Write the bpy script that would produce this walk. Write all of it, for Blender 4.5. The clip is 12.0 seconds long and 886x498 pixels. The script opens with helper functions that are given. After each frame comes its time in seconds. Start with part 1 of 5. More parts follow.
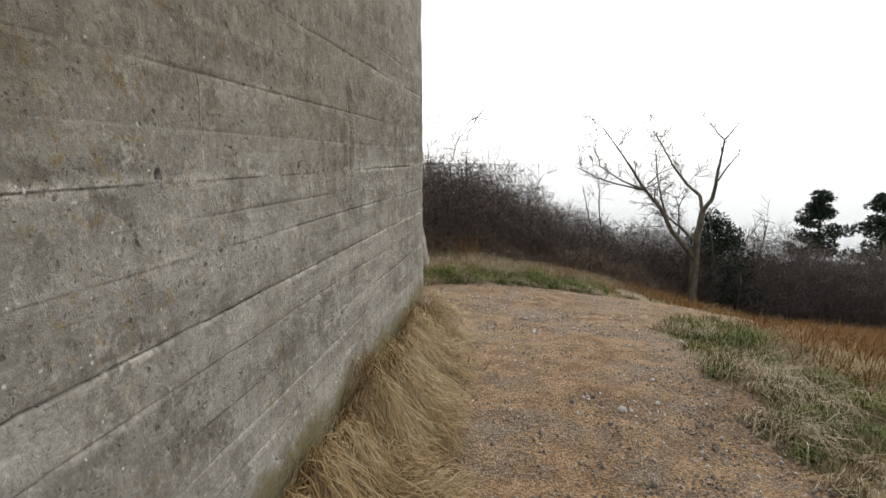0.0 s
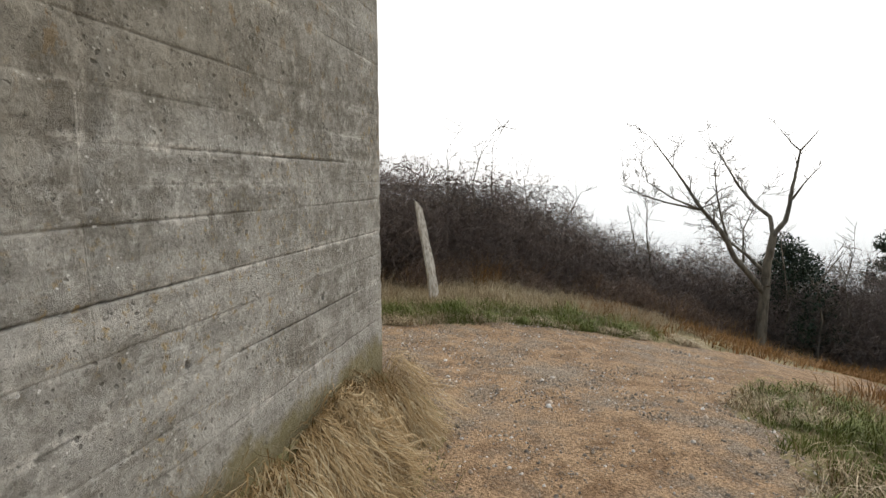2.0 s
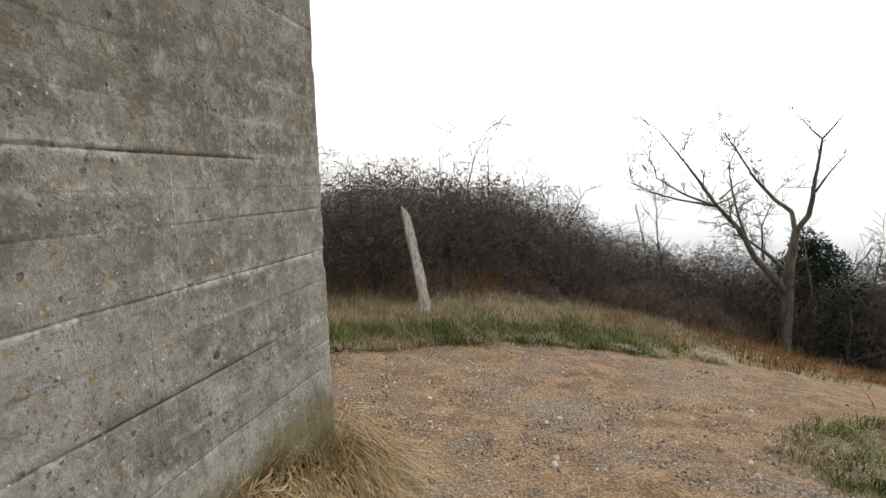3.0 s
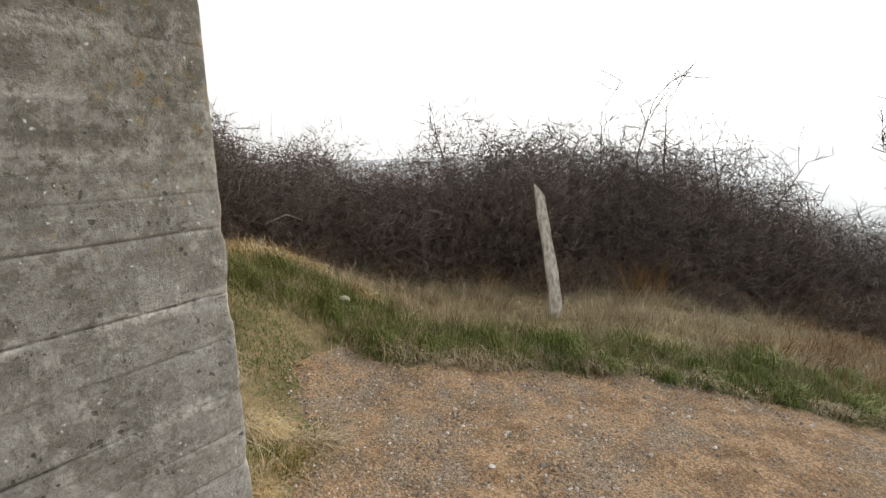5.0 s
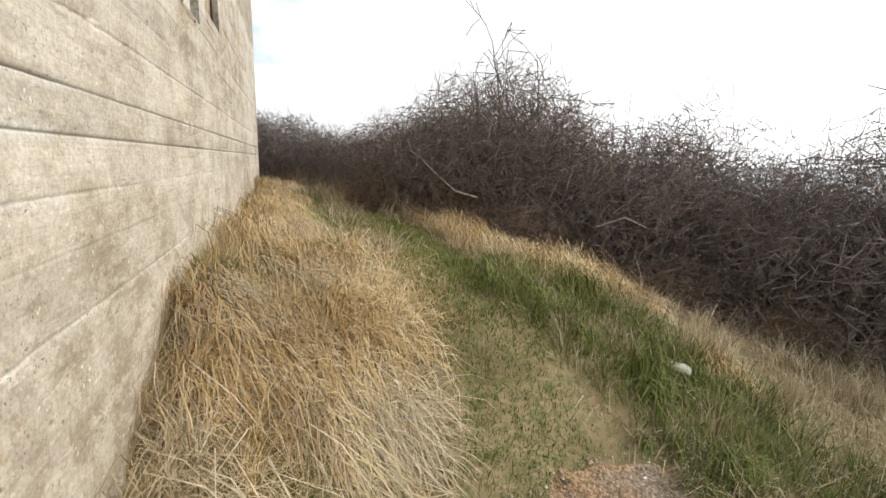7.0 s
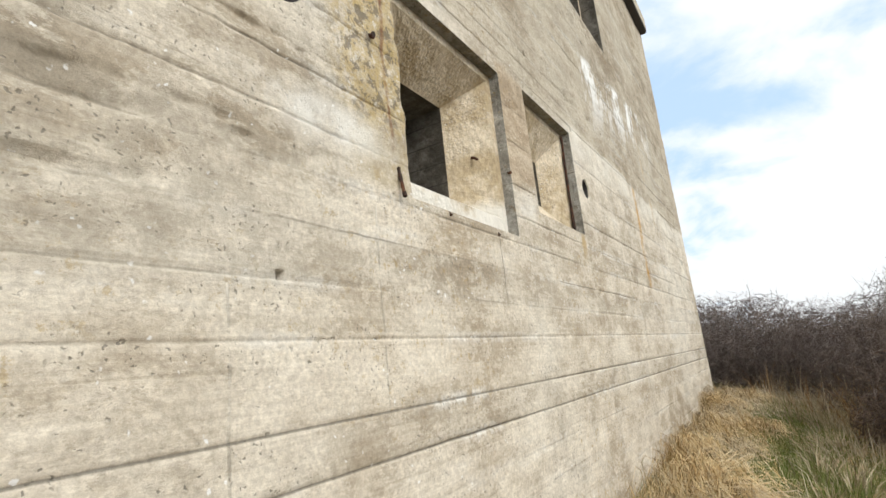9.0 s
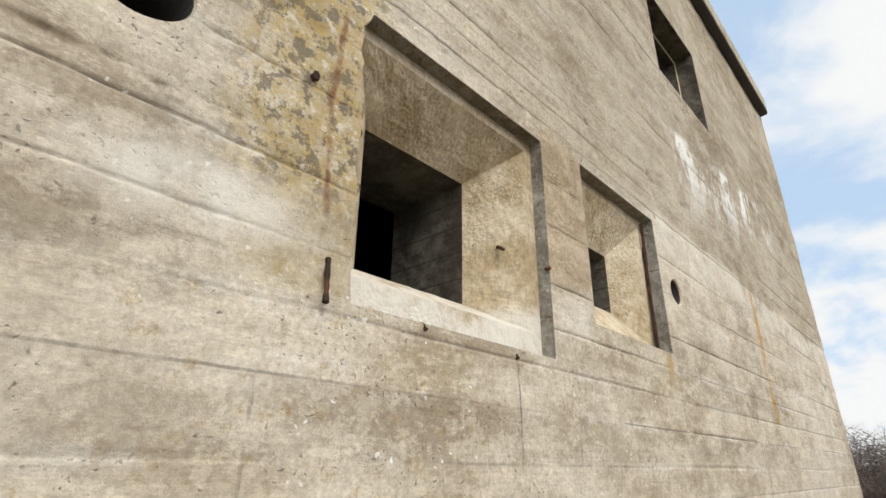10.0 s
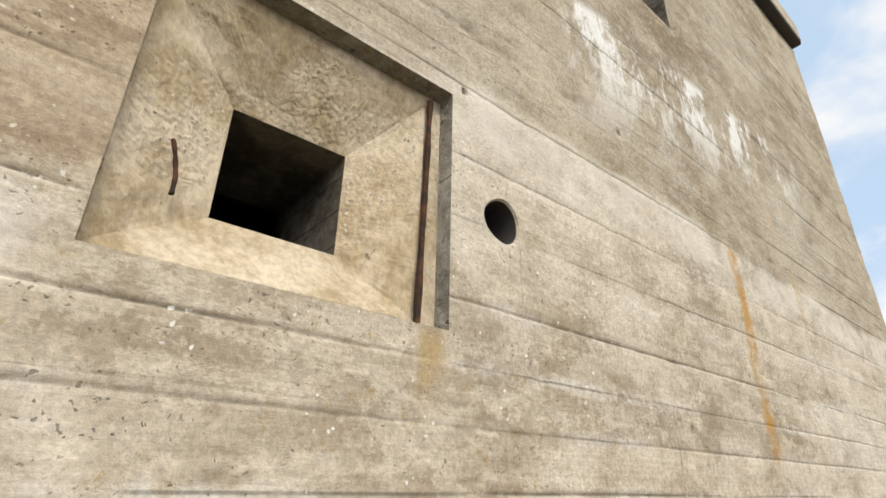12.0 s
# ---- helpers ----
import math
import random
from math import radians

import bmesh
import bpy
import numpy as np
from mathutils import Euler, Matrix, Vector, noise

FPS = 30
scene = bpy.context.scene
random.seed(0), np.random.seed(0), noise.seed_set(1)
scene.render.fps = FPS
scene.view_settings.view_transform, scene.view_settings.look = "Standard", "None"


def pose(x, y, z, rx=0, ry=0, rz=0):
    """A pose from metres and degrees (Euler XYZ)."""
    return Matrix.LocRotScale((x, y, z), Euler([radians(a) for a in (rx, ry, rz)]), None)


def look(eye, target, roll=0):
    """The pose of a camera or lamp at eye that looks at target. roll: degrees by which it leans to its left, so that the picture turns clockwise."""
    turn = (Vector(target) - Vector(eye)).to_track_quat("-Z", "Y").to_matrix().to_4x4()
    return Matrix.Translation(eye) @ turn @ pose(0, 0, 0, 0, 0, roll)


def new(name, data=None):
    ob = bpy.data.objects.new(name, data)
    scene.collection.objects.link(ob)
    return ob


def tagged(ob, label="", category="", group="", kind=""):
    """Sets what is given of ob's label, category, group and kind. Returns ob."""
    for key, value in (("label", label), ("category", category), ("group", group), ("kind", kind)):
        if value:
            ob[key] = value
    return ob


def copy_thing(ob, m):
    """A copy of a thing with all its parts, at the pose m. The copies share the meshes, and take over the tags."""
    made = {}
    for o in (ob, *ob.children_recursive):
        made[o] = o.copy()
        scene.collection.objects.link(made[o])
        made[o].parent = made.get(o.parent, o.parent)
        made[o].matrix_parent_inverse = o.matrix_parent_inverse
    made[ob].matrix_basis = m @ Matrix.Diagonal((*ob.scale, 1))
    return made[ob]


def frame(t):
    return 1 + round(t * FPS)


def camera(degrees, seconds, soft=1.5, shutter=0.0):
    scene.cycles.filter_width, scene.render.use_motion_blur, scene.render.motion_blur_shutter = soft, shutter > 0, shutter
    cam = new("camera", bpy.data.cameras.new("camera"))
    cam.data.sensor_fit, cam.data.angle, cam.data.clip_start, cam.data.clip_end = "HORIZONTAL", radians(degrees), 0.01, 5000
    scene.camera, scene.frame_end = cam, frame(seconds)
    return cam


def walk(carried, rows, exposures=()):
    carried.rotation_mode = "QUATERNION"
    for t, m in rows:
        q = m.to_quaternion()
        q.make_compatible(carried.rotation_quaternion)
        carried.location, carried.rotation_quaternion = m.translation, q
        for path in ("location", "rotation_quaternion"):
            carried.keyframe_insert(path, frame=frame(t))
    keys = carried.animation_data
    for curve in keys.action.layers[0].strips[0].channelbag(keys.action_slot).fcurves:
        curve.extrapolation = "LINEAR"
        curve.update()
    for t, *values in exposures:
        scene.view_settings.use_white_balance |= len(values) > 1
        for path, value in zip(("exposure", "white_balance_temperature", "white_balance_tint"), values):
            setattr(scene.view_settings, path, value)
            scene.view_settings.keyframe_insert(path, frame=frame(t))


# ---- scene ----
cam = camera(80.8, 12.0)
PATH = [
    (0, (0.824, -4.312, 1.557), (0.528, -2.364, 1.214), -0.0),
    (0.5, (0.903, -3.994, 1.505), (0.458, -2.068, 1.201), -2.4),
    (1, (0.952, -3.595, 1.461), (0.497, -1.67, 1.161), -1.0),
    (1.5, (0.974, -3.181, 1.438), (0.608, -1.241, 1.12), -1.1),
    (2, (1.044, -2.84, 1.414), (0.584, -0.912, 1.153), 0.0),
    (2.5, (1.018, -2.455, 1.346), (0.501, -0.538, 1.103), -0.1),
    (2.7, (1.014, -2.287, 1.359), (0.564, -0.353, 1.116), -1.6),
    (4.3, (1.386, -1.435, 1.542), (0.565, 0.362, 1.234), -1.9),
    (4.5, (1.384, -1.278, 1.51), (0.526, 0.5, 1.195), -1.1),
    (5, (1.275, -0.819, 1.486), (0.158, 0.8, 1.123), -1.9),
    (5.5, (1.071, -0.387, 1.418), (-0.057, 1.223, 1.05), -0.5),
    (5.6, (0.984, -0.282, 1.429), (-0.197, 1.286, 1.046), -1.2),
    (6, (0.829, -0.044, 1.358), (-0.59, 1.326, 1.03), -1.2),
    (6.5, (0.555, 0.219, 1.342), (-1.149, 1.224, 1.052), 0.4),
    (6.7, (0.369, 0.313, 1.3), (-1.425, 1.144, 0.998), 0.9),
    (8.3, (-0.828, 0.833, 1.372), (-2.73, 0.217, 1.327), -4.2),
    (8.5, (-0.958, 0.834, 1.435), (-2.813, 0.099, 1.572), -3.3),
    (8.7, (-1.023, 0.844, 1.466), (-2.809, -0.009, 1.753), -3.8),
    (9, (-1.299, 0.808, 1.54), (-2.958, -0.217, 1.98), -5.8),
    (9.5, (-1.575, 0.786, 1.644), (-3.04, -0.429, 2.259), -3.7),
    (10, (-1.896, 0.785, 1.735), (-3.236, -0.483, 2.505), 0.7),
    (10.5, (-2.245, 0.797, 1.788), (-3.498, -0.509, 2.638), -0.5),
    (11, (-2.624, 0.844, 1.844), (-3.773, -0.536, 2.724), 1.4),
    (11.5, (-3.028, 0.815, 1.879), (-4.218, -0.57, 2.696), 4.9),
    (12, (-3.448, 0.802, 1.889), (-4.598, -0.614, 2.708), 1.3),
]
walk(cam, [(t, look(eye, target, roll)) for t, eye, target, roll in PATH],
     [(0, -0.52, 6500, 10), (2.5, -0.44, 6500, 10), (4.5, -0.47, 6500, 10), (5.5, -0.26, 6500, 10), (6.0, -0.13, 6500, 10), (6.7, -0.08, 6400, 10), (8.3, 0.16, 6050, 8), (9.0, -0.08, 6150, 8), (10.0, -0.28, 6350, 9), (12.0, -0.2, 6500, 10)])

# ---- world, sun, exposure ----
world = bpy.data.worlds.new("sky")
scene.world = world
world.use_nodes = True
wn, wl = world.node_tree.nodes, world.node_tree.links
wn.clear()
SUN_EL, SUN_AZ = radians(36), radians(17)  # azimuth from +y towards +x
sdir_flat = (math.sin(SUN_AZ), math.cos(SUN_AZ))
CLOUD = 10.5
sky = wn.new("ShaderNodeTexSky")
sky.sky_type, sky.sun_disc = "NISHITA", False
sky.sun_elevation, sky.sun_rotation = SUN_EL, SUN_AZ
sky.air_density, sky.dust_density, sky.ozone_density = 1.0, 2.0, 1.5
wco = wn.new("ShaderNodeTexCoord")
wbg = wn.new("ShaderNodeBackground")
wout = wn.new("ShaderNodeOutputWorld")
wbg.inputs["Strength"].default_value = 0.11


def wmath(op, a, b=None, c=None):
    n = wn.new("ShaderNodeMath")
    n.operation = op
    for i, v in enumerate((a, b, c)):
        if v is None:
            continue
        if isinstance(v, (int, float)):
            n.inputs[i].default_value = v
        else:
            wl.new(v, n.inputs[i])
    return n.outputs[0]


# broken cloud: veiled and bright round the sun and along the horizon, blue gaps to the west
sep = wn.new("ShaderNodeSeparateXYZ")
wl.new(wco.outputs["Generated"], sep.inputs[0])
lift = wmath("ADD", wmath("MAXIMUM", sep.outputs[2], 0.0), 0.22)
flat = wn.new("ShaderNodeCombineXYZ")
wl.new(wmath("DIVIDE", sep.outputs[0], lift), flat.inputs[0])
wl.new(wmath("DIVIDE", sep.outputs[1], lift), flat.inputs[1])
cn = wn.new("ShaderNodeTexNoise")
cn.inputs["Scale"].default_value, cn.inputs["Detail"].default_value = 2.1, 7.0
cn.inputs["Roughness"].default_value, cn.inputs["Distortion"].default_value = 0.55, 0.3
wl.new(flat.outputs[0], cn.inputs["Vector"])
toward = wmath("ADD", wmath("MULTIPLY", sep.outputs[0], sdir_flat[0]), wmath("MULTIPLY", sep.outputs[1], sdir_flat[1]))
veil = wmath("MULTIPLY_ADD", toward, 0.55, 0.135)
low = wmath("MULTIPLY", wmath("SUBTRACT", 0.35, wmath("MINIMUM", wmath("ABSOLUTE", sep.outputs[2]), 0.35)), 0.9)
cover = wmath("ADD", wmath("ADD", cn.outputs[0], veil), low)
mask = wn.new("ShaderNodeMapRange")
mask.interpolation_type = "SMOOTHSTEP"
mask.inputs["From Min"].default_value, mask.inputs["From Max"].default_value = 0.38, 0.61
wl.new(cover, mask.inputs["Value"])
bright = wmath("MULTIPLY_ADD", wmath("MAXIMUM", toward, 0.0), 9.0, CLOUD)
cloud = wn.new("ShaderNodeMix")
cloud.data_type = "RGBA"
wl.new(mask.outputs[0], cloud.inputs["Factor"])
haze = wn.new("ShaderNodeMix")
haze.data_type = "RGBA"
haze.inputs["Factor"].default_value = 0.6
wl.new(sky.outputs[0], haze.inputs["A"])
haze.inputs["B"].default_value = (CLOUD * 0.84, CLOUD * 1.06, CLOUD * 1.32, 1)
wl.new(haze.outputs["Result"], cloud.inputs["A"])
white = wn.new("ShaderNodeMix")
white.data_type, white.blend_type = "RGBA", "MULTIPLY"
white.inputs["Factor"].default_value = 1.0
white.inputs["A"].default_value = (1.0, 0.99, 0.97, 1)
wl.new(bright, white.inputs["B"])
wl.new(white.outputs["Result"], cloud.inputs["B"])
wl.new(cloud.outputs["Result"], wbg.inputs["Color"])
wl.new(wbg.outputs[0], wout.inputs["Surface"])
sun = new("sun", bpy.data.lights.new("sun", "SUN"))
sun.data.energy, sun.data.angle, sun.data.color = 2.0, radians(14), (1.0, 0.95, 0.87)
sdir = Vector((math.sin(SUN_AZ) * math.cos(SUN_EL), math.cos(SUN_AZ) * math.cos(SUN_EL), math.sin(SUN_EL)))
sun.matrix_world = look(sdir * 40, (0, 0, 0))


# ---- helpers ----
def smooth(a, b, v):
    k = np.clip((np.asarray(v, float) - a) / (b - a), 0.0, 1.0)
    return k * k * (3 - 2 * k)


def hashed(i, j, seed=0):
    v = np.sin(i * 127.1 + j * 311.7 + seed * 74.7) * 43758.5453
    return v - np.floor(v)


def vnoise(u, v, seed=0):
    """Smooth value noise in two directions, about -1 to 1."""
    i, j = np.floor(u), np.floor(v)
    fu, fv = u - i, v - j
    fu, fv = fu * fu * (3 - 2 * fu), fv * fv * (3 - 2 * fv)
    a = hashed(i, j, seed) * (1 - fu) + hashed(i + 1, j, seed) * fu
    b = hashed(i, j + 1, seed) * (1 - fu) + hashed(i + 1, j + 1, seed) * fu
    return 2 * (a * (1 - fv) + b * fv) - 1


FOOT = ((-13.5, 0.0), (-10, 0.4), (-7, 1.25), (-5.2, 2.1), (-4.2, 2.85), (-3.3, 3.8), (-2.3, 4.9), (-0.8, 5.9), (0.6, 6.7), (2.0, 7.5), (3.8, 8.4), (6.0, 8.6), (8.2, 8.2), (11, 7.2), (15, 6))


def hedge_y(x):
    """The line along which the thicket begins."""
    return np.interp(x, [p[0] for p in FOOT], [p[1] for p in FOOT])


def height(x, y):
    """The lie of the land."""
    x, y = np.asarray(x, float), np.asarray(y, float)
    yy = np.clip(y, -2, 30)
    h = -0.03 - 0.055 * np.clip(yy, -1, 12) - 0.035 * np.clip(x, 0, 5.5) * np.clip(yy, 0, 12)
    # the lawn climbs along the north wall
    edge = -1.05 - 0.12 * np.clip(y - 1.2, -2, 4)
    rise = smooth(0, 1, (edge - x) / 1.7) * (1 - 0.78 * smooth(1.8, 4.1, y))
    h = h + rise * 0.72
    h = h + 0.03 * np.clip(-x - 4, 0, 6) * (1 - smooth(1.5, 5, y))
    # strip of turf heaped against the walls
    h = h + 0.33 * smooth(0.42, 0.0, x) * smooth(0.6, -0.1, y) * smooth(-0.3, 0.0, x + 0.28)
    h = h + 0.36 * smooth(1.0, 0.1, y) * smooth(-0.3, -1.05, x) * (1 - smooth(-1.2, -3.0, x) * 0.8)
    # behind the thicket the slope drops away
    h = h - 0.22 * np.clip(y - hedge_y(x) - 1.2, 0, 9) - 0.1 * np.clip(-x - 10, 0, 8)
    # land falls to the sea on the east and north
    r = np.sqrt((x + 2) ** 2 + (y - 2) ** 2)
    h = h - 0.04 * np.clip(x - 3, 0, 22) - 0.05 * np.clip(r - 14, 0, 30)
    h = h - 44 * smooth(34, 75, r)
    return h + 0.02 * vnoise(x * 1.3, y * 1.3, 3) + 0.012 * vnoise(x * 4.1, y * 4.1, 4)


def shade_smooth(me, on=True):
    me.polygons.foreach_set("use_smooth", np.full(len(me.polygons), on))


def raw_mesh(name, verts, faces, material=None, smoothed=False):
    me = bpy.data.meshes.new(name)
    me.from_pydata([tuple(v) for v in np.asarray(verts, float)], [], [tuple(f) for f in faces])
    if material:
        me.materials.append(material)
    if smoothed:
        shade_smooth(me)
    me.update()
    return me


def grid_faces(nu, nv):
    i = np.arange(nu - 1)[:, None] * nv + np.arange(nv - 1)[None]
    return np.stack([i, i + nv, i + nv + 1, i + 1], -1).reshape(-1, 4)


def part(name, data, parent=None, label=""):
    ob = new(name, data)
    ob.parent = parent
    return tagged(ob, label) if label else ob




# ---- materials ----
class Nodes:
    """A node material under construction."""

    def __init__(self, name):
        self.m = bpy.data.materials.new(name)
        self.m.use_nodes = True
        self.t = self.m.node_tree
        self.b = self.t.nodes["Principled BSDF"]
        self.co = self.t.nodes.new("ShaderNodeTexCoord").outputs["Object"]

    def put(self, sock, v):
        if isinstance(v, (int, float)):
            sock.default_value = v
        elif isinstance(v, tuple):
            sock.default_value = (*v, 1) if len(v) == 3 and sock.type == "RGBA" else v
        else:
            self.t.links.new(v, sock)

    def math(self, op, a, b=None, c=None):
        n = self.t.nodes.new("ShaderNodeMath")
        n.operation = op
        for i, v in enumerate((a, b, c)):
            if v is not None:
                self.put(n.inputs[i], v)
        return n.outputs[0]

    def scaled(self, x, y, z, vec=None):
        n = self.t.nodes.new("ShaderNodeMapping")
        self.put(n.inputs["Vector"], vec or self.co)
        n.inputs["Scale"].default_value = (x, y, z)
        return n.outputs[0]

    def noise(self, scale, detail=5.0, rough=0.55, vec=None, distort=0.0):
        n = self.t.nodes.new("ShaderNodeTexNoise")
        self.put(n.inputs["Vector"], vec or self.co)
        n.inputs["Scale"].default_value, n.inputs["Detail"].default_value = scale, detail
        n.inputs["Roughness"].default_value, n.inputs["Distortion"].default_value = rough, distort
        return n.outputs[0]

    def cells(self, scale, vec=None, out="Distance"):
        n = self.t.nodes.new("ShaderNodeTexVoronoi")
        self.put(n.inputs["Vector"], vec or self.co)
        n.inputs["Scale"].default_value = scale
        return n.outputs[out]

    def shaken(self, scale, amount):
        """Object coordinates shifted by noise, to break up regular cells."""
        n = self.t.nodes.new("ShaderNodeTexNoise")
        self.put(n.inputs["Vector"], self.co)
        n.inputs["Scale"].default_value, n.inputs["Detail"].default_value = scale, 3.0
        v = self.t.nodes.new("ShaderNodeVectorMath")
        v.operation = "MULTIPLY_ADD"
        self.t.links.new(n.outputs["Color"], v.inputs[0])
        v.inputs[1].default_value = (amount, amount, amount)
        self.t.links.new(self.co, v.inputs[2])
        return v.outputs[0]

    def step(self, v, lo, hi, a=0.0, b=1.0):
        n = self.t.nodes.new("ShaderNodeMapRange")
        n.interpolation_type = "SMOOTHSTEP"
        self.put(n.inputs["Value"], v)
        for key, val in (("From Min", lo), ("From Max", hi), ("To Min", a), ("To Max", b)):
            n.inputs[key].default_value = val
        return n.outputs[0]

    def mix(self, f, a, b, kind="MIX"):
        n = self.t.nodes.new("ShaderNodeMix")
        n.data_type, n.blend_type = "RGBA", kind
        self.put(n.inputs["Factor"], f)
        self.put(n.inputs["A"], a)
        self.put(n.inputs["B"], b)
        return n.outputs["Result"]

    def xyz(self):
        n = self.t.nodes.new("ShaderNodeSeparateXYZ")
        self.put(n.inputs[0], self.co)
        return n.outputs

    def island(self):
        return self.t.nodes.new("ShaderNodeNewGeometry").outputs["Random Per Island"]

    def ramp(self, v, *stops):
        n = self.t.nodes.new("ShaderNodeValToRGB")
        e = n.color_ramp.elements
        while len(e) < len(stops):
            e.new(0.5)
        for el, (p, c) in zip(e, stops):
            el.position, el.color = p, (*c, 1)
        self.put(n.inputs[0], v)
        return n.outputs[0]

    def done(self, color, rough=0.85, bump=None, strength=0.4, dist=0.01, spec=0.3, trans=0.0):
        self.put(self.b.inputs["Base Color"], color)
        self.put(self.b.inputs["Roughness"], rough)
        self.b.inputs["Specular IOR Level"].default_value = spec
        if bump is not None:
            n = self.t.nodes.new("ShaderNodeBump")
            n.inputs["Strength"].default_value, n.inputs["Distance"].default_value = strength, dist
            self.put(n.inputs["Height"], bump)
            self.t.links.new(n.outputs[0], self.b.inputs["Normal"])
        return self.m


# heights of the shuttering boards' joints, and how strongly each shows
JOINT_A = ((0.62, 0.6), (0.73, 0.35), (1.405, 0.35), (1.63, 0.4), (1.9, 0.45), (2.17, 0.4), (0.845, 0.9), (1.0, 0.4), (1.13, 1.0), (1.31, 0.5), (1.5, 1.0), (1.77, 0.45), (2.04, 0.9), (2.3, 0.5), (2.55, 0.8), (2.85, 0.5), (3.1, 0.8), (3.5, 0.7), (3.9, 0.7), (4.4, 0.7), (4.9, 0.7))
JOINT_B = ((0.95, 0.4), (1.22, 0.35), (1.74, 0.4), (1.99, 0.4), (2.45, 0.35), (2.62, 0.4), (2.93, 0.4), (3.11, 0.4), (3.58, 0.5), (1.1, 0.3), (1.345, 1.3), (1.45, 1.1), (1.62, 0.35), (1.87, 0.7), (2.11, 0.6), (2.25, 0.8), (2.84, 0.6), (3.02, 0.7), (3.2, 0.5), (3.42, 0.8), (3.75, 0.7), (4.0, 0.6), (4.45, 0.5), (4.9, 0.8), (5.3, 0.6))


def concrete(name, dark, light, lichen, grime, lime, joints, seams, axis, coarse, print_of_wood, scabs, boards, peeling):
    """Weathered board-marked concrete. dark, light: tones; lichen, grime, lime: how much of each;
    joints: heights of the boards' edges; seams: upright panel joints along x (0) or y (1); coarse: mottling."""
    k = Nodes(name)
    pos = k.xyz()
    wz, wu = pos[2], pos[axis]
    big = k.noise(0.8, 6, 0.6)
    mid = k.noise(1.0, 8, 0.66, k.scaled(3.4, 3.4, 5.5), 0.1)
    fine = k.noise(70, 5, 0.75)
    lumps = k.noise(20, 6, 0.7)
    band = k.noise(1.0, 6, 0.62, k.scaled(0.4, 0.4, 6.0))
    grain = k.noise(1.0, 5, 0.7, k.scaled(70, 70, 26))
    wood = k.noise(1.0, 5, 0.6, k.scaled(2.6, 2.6, 135))
    scratch = k.noise(1.0, 4, 0.5, k.scaled(0.9, 0.9, 42))
    tone = k.math("ADD", k.math("MULTIPLY", big, 0.44), k.math("MULTIPLY", band, 0.24))
    tone = k.step(k.math("ADD", tone, k.math("MULTIPLY", mid, 0.32)), 0.41, 0.59)
    col = k.mix(tone, dark, light)
    # every board took the weather a little differently
    rnd = random.Random(len(joints) + axis)
    heights = sorted(z for z, _ in joints)
    shade, last = 0.0, 0.0
    for zj in heights:
        tint = rnd.uniform(-1, 1)
        shade = k.math("ADD", shade, k.step(wz, zj - 0.003, zj + 0.003, 0.0, tint - last))
        last = tint
    patchy = k.step(k.noise(1.0, 3, 0.5, k.scaled(0.7, 0.7, 1.6)), 0.36, 0.64, boards * 0.2, boards)
    gain = k.math("MULTIPLY_ADD", shade, patchy, 1.0)
    col = k.mix(1.0, col, gain, "MULTIPLY")
    # lime washed out of the joints
    wash = k.math("MULTIPLY", k.step(band, 0.55, 0.70), k.step(mid, 0.45, 0.60))
    col = k.mix(k.math("MULTIPLY", wash, lime), col, (0.70, 0.67, 0.61))
    # soot and algae
    soot = k.math("MULTIPLY", k.step(big, 0.5, 0.68), k.step(k.noise(7, 6, 0.7), 0.42, 0.62))
    col = k.mix(k.math("MULTIPLY", soot, grime), col, (0.12, 0.115, 0.10))
    # dark runs
    runs = k.math("MULTIPLY", k.step(k.noise(1.0, 5, 0.65, k.scaled(3.5, 3.5, 0.5)), 0.48, 0.66), k.step(k.noise(0.55, 3), 0.42, 0.58))
    col = k.mix(k.math("MULTIPLY", runs, grime), col, (0.15, 0.13, 0.10))
    # flaking skin: pale scabs and dark hollows
    flake = k.noise(1.0, 9, 0.78, k.scaled(*coarse))
    col = k.mix(k.step(flake, 0.53, 0.62, 0.0, scabs), col, k.mix(1.0, light, (1.2, 1.2, 1.2), "MULTIPLY"))
    col = k.mix(k.step(flake, 0.36, 0.45, scabs, 0.0), col, k.mix(1.0, dark, (0.62, 0.6, 0.56), "MULTIPLY"))
    peel = k.noise(1.0, 9, 0.74, k.scaled(*peeling))
    col = k.mix(k.step(peel, 0.54, 0.57, 0.0, 0.34), col, k.mix(1.0, light, (1.14, 1.14, 1.14), "MULTIPLY"))
    col = k.mix(k.step(peel, 0.39, 0.43, 0.38, 0.0), col, k.mix(1.0, dark, (0.76, 0.73, 0.68), "MULTIPLY"))
    # thin pale film with ragged edges
    film = k.noise(1.0, 10, 0.72, k.scaled(4.2, 4.2, 6.0), 0.2)
    col = k.mix(k.step(film, 0.515, 0.53, 0.0, 0.34), col, k.mix(1.0, light, (1.08, 1.08, 1.09), "MULTIPLY"))
    # yellow and orange lichen in scattered blotches
    lic = k.math("MULTIPLY", k.step(k.noise(1.4, 4, 0.6), 0.46, 0.58), k.step(k.noise(24, 6, 0.75), 0.55, 0.64))
    col = k.mix(k.math("MULTIPLY", lic, lichen), col, (0.36, 0.24, 0.07))
    # dirt lodged in the board joints, and lime bled along them
    line, bleed = 0.0, 0.0
    crack = k.step(k.noise(1.0, 5, 0.65, k.scaled(2.3, 2.3, 5.0)), 0.44, 0.58, 0.0, 0.85)
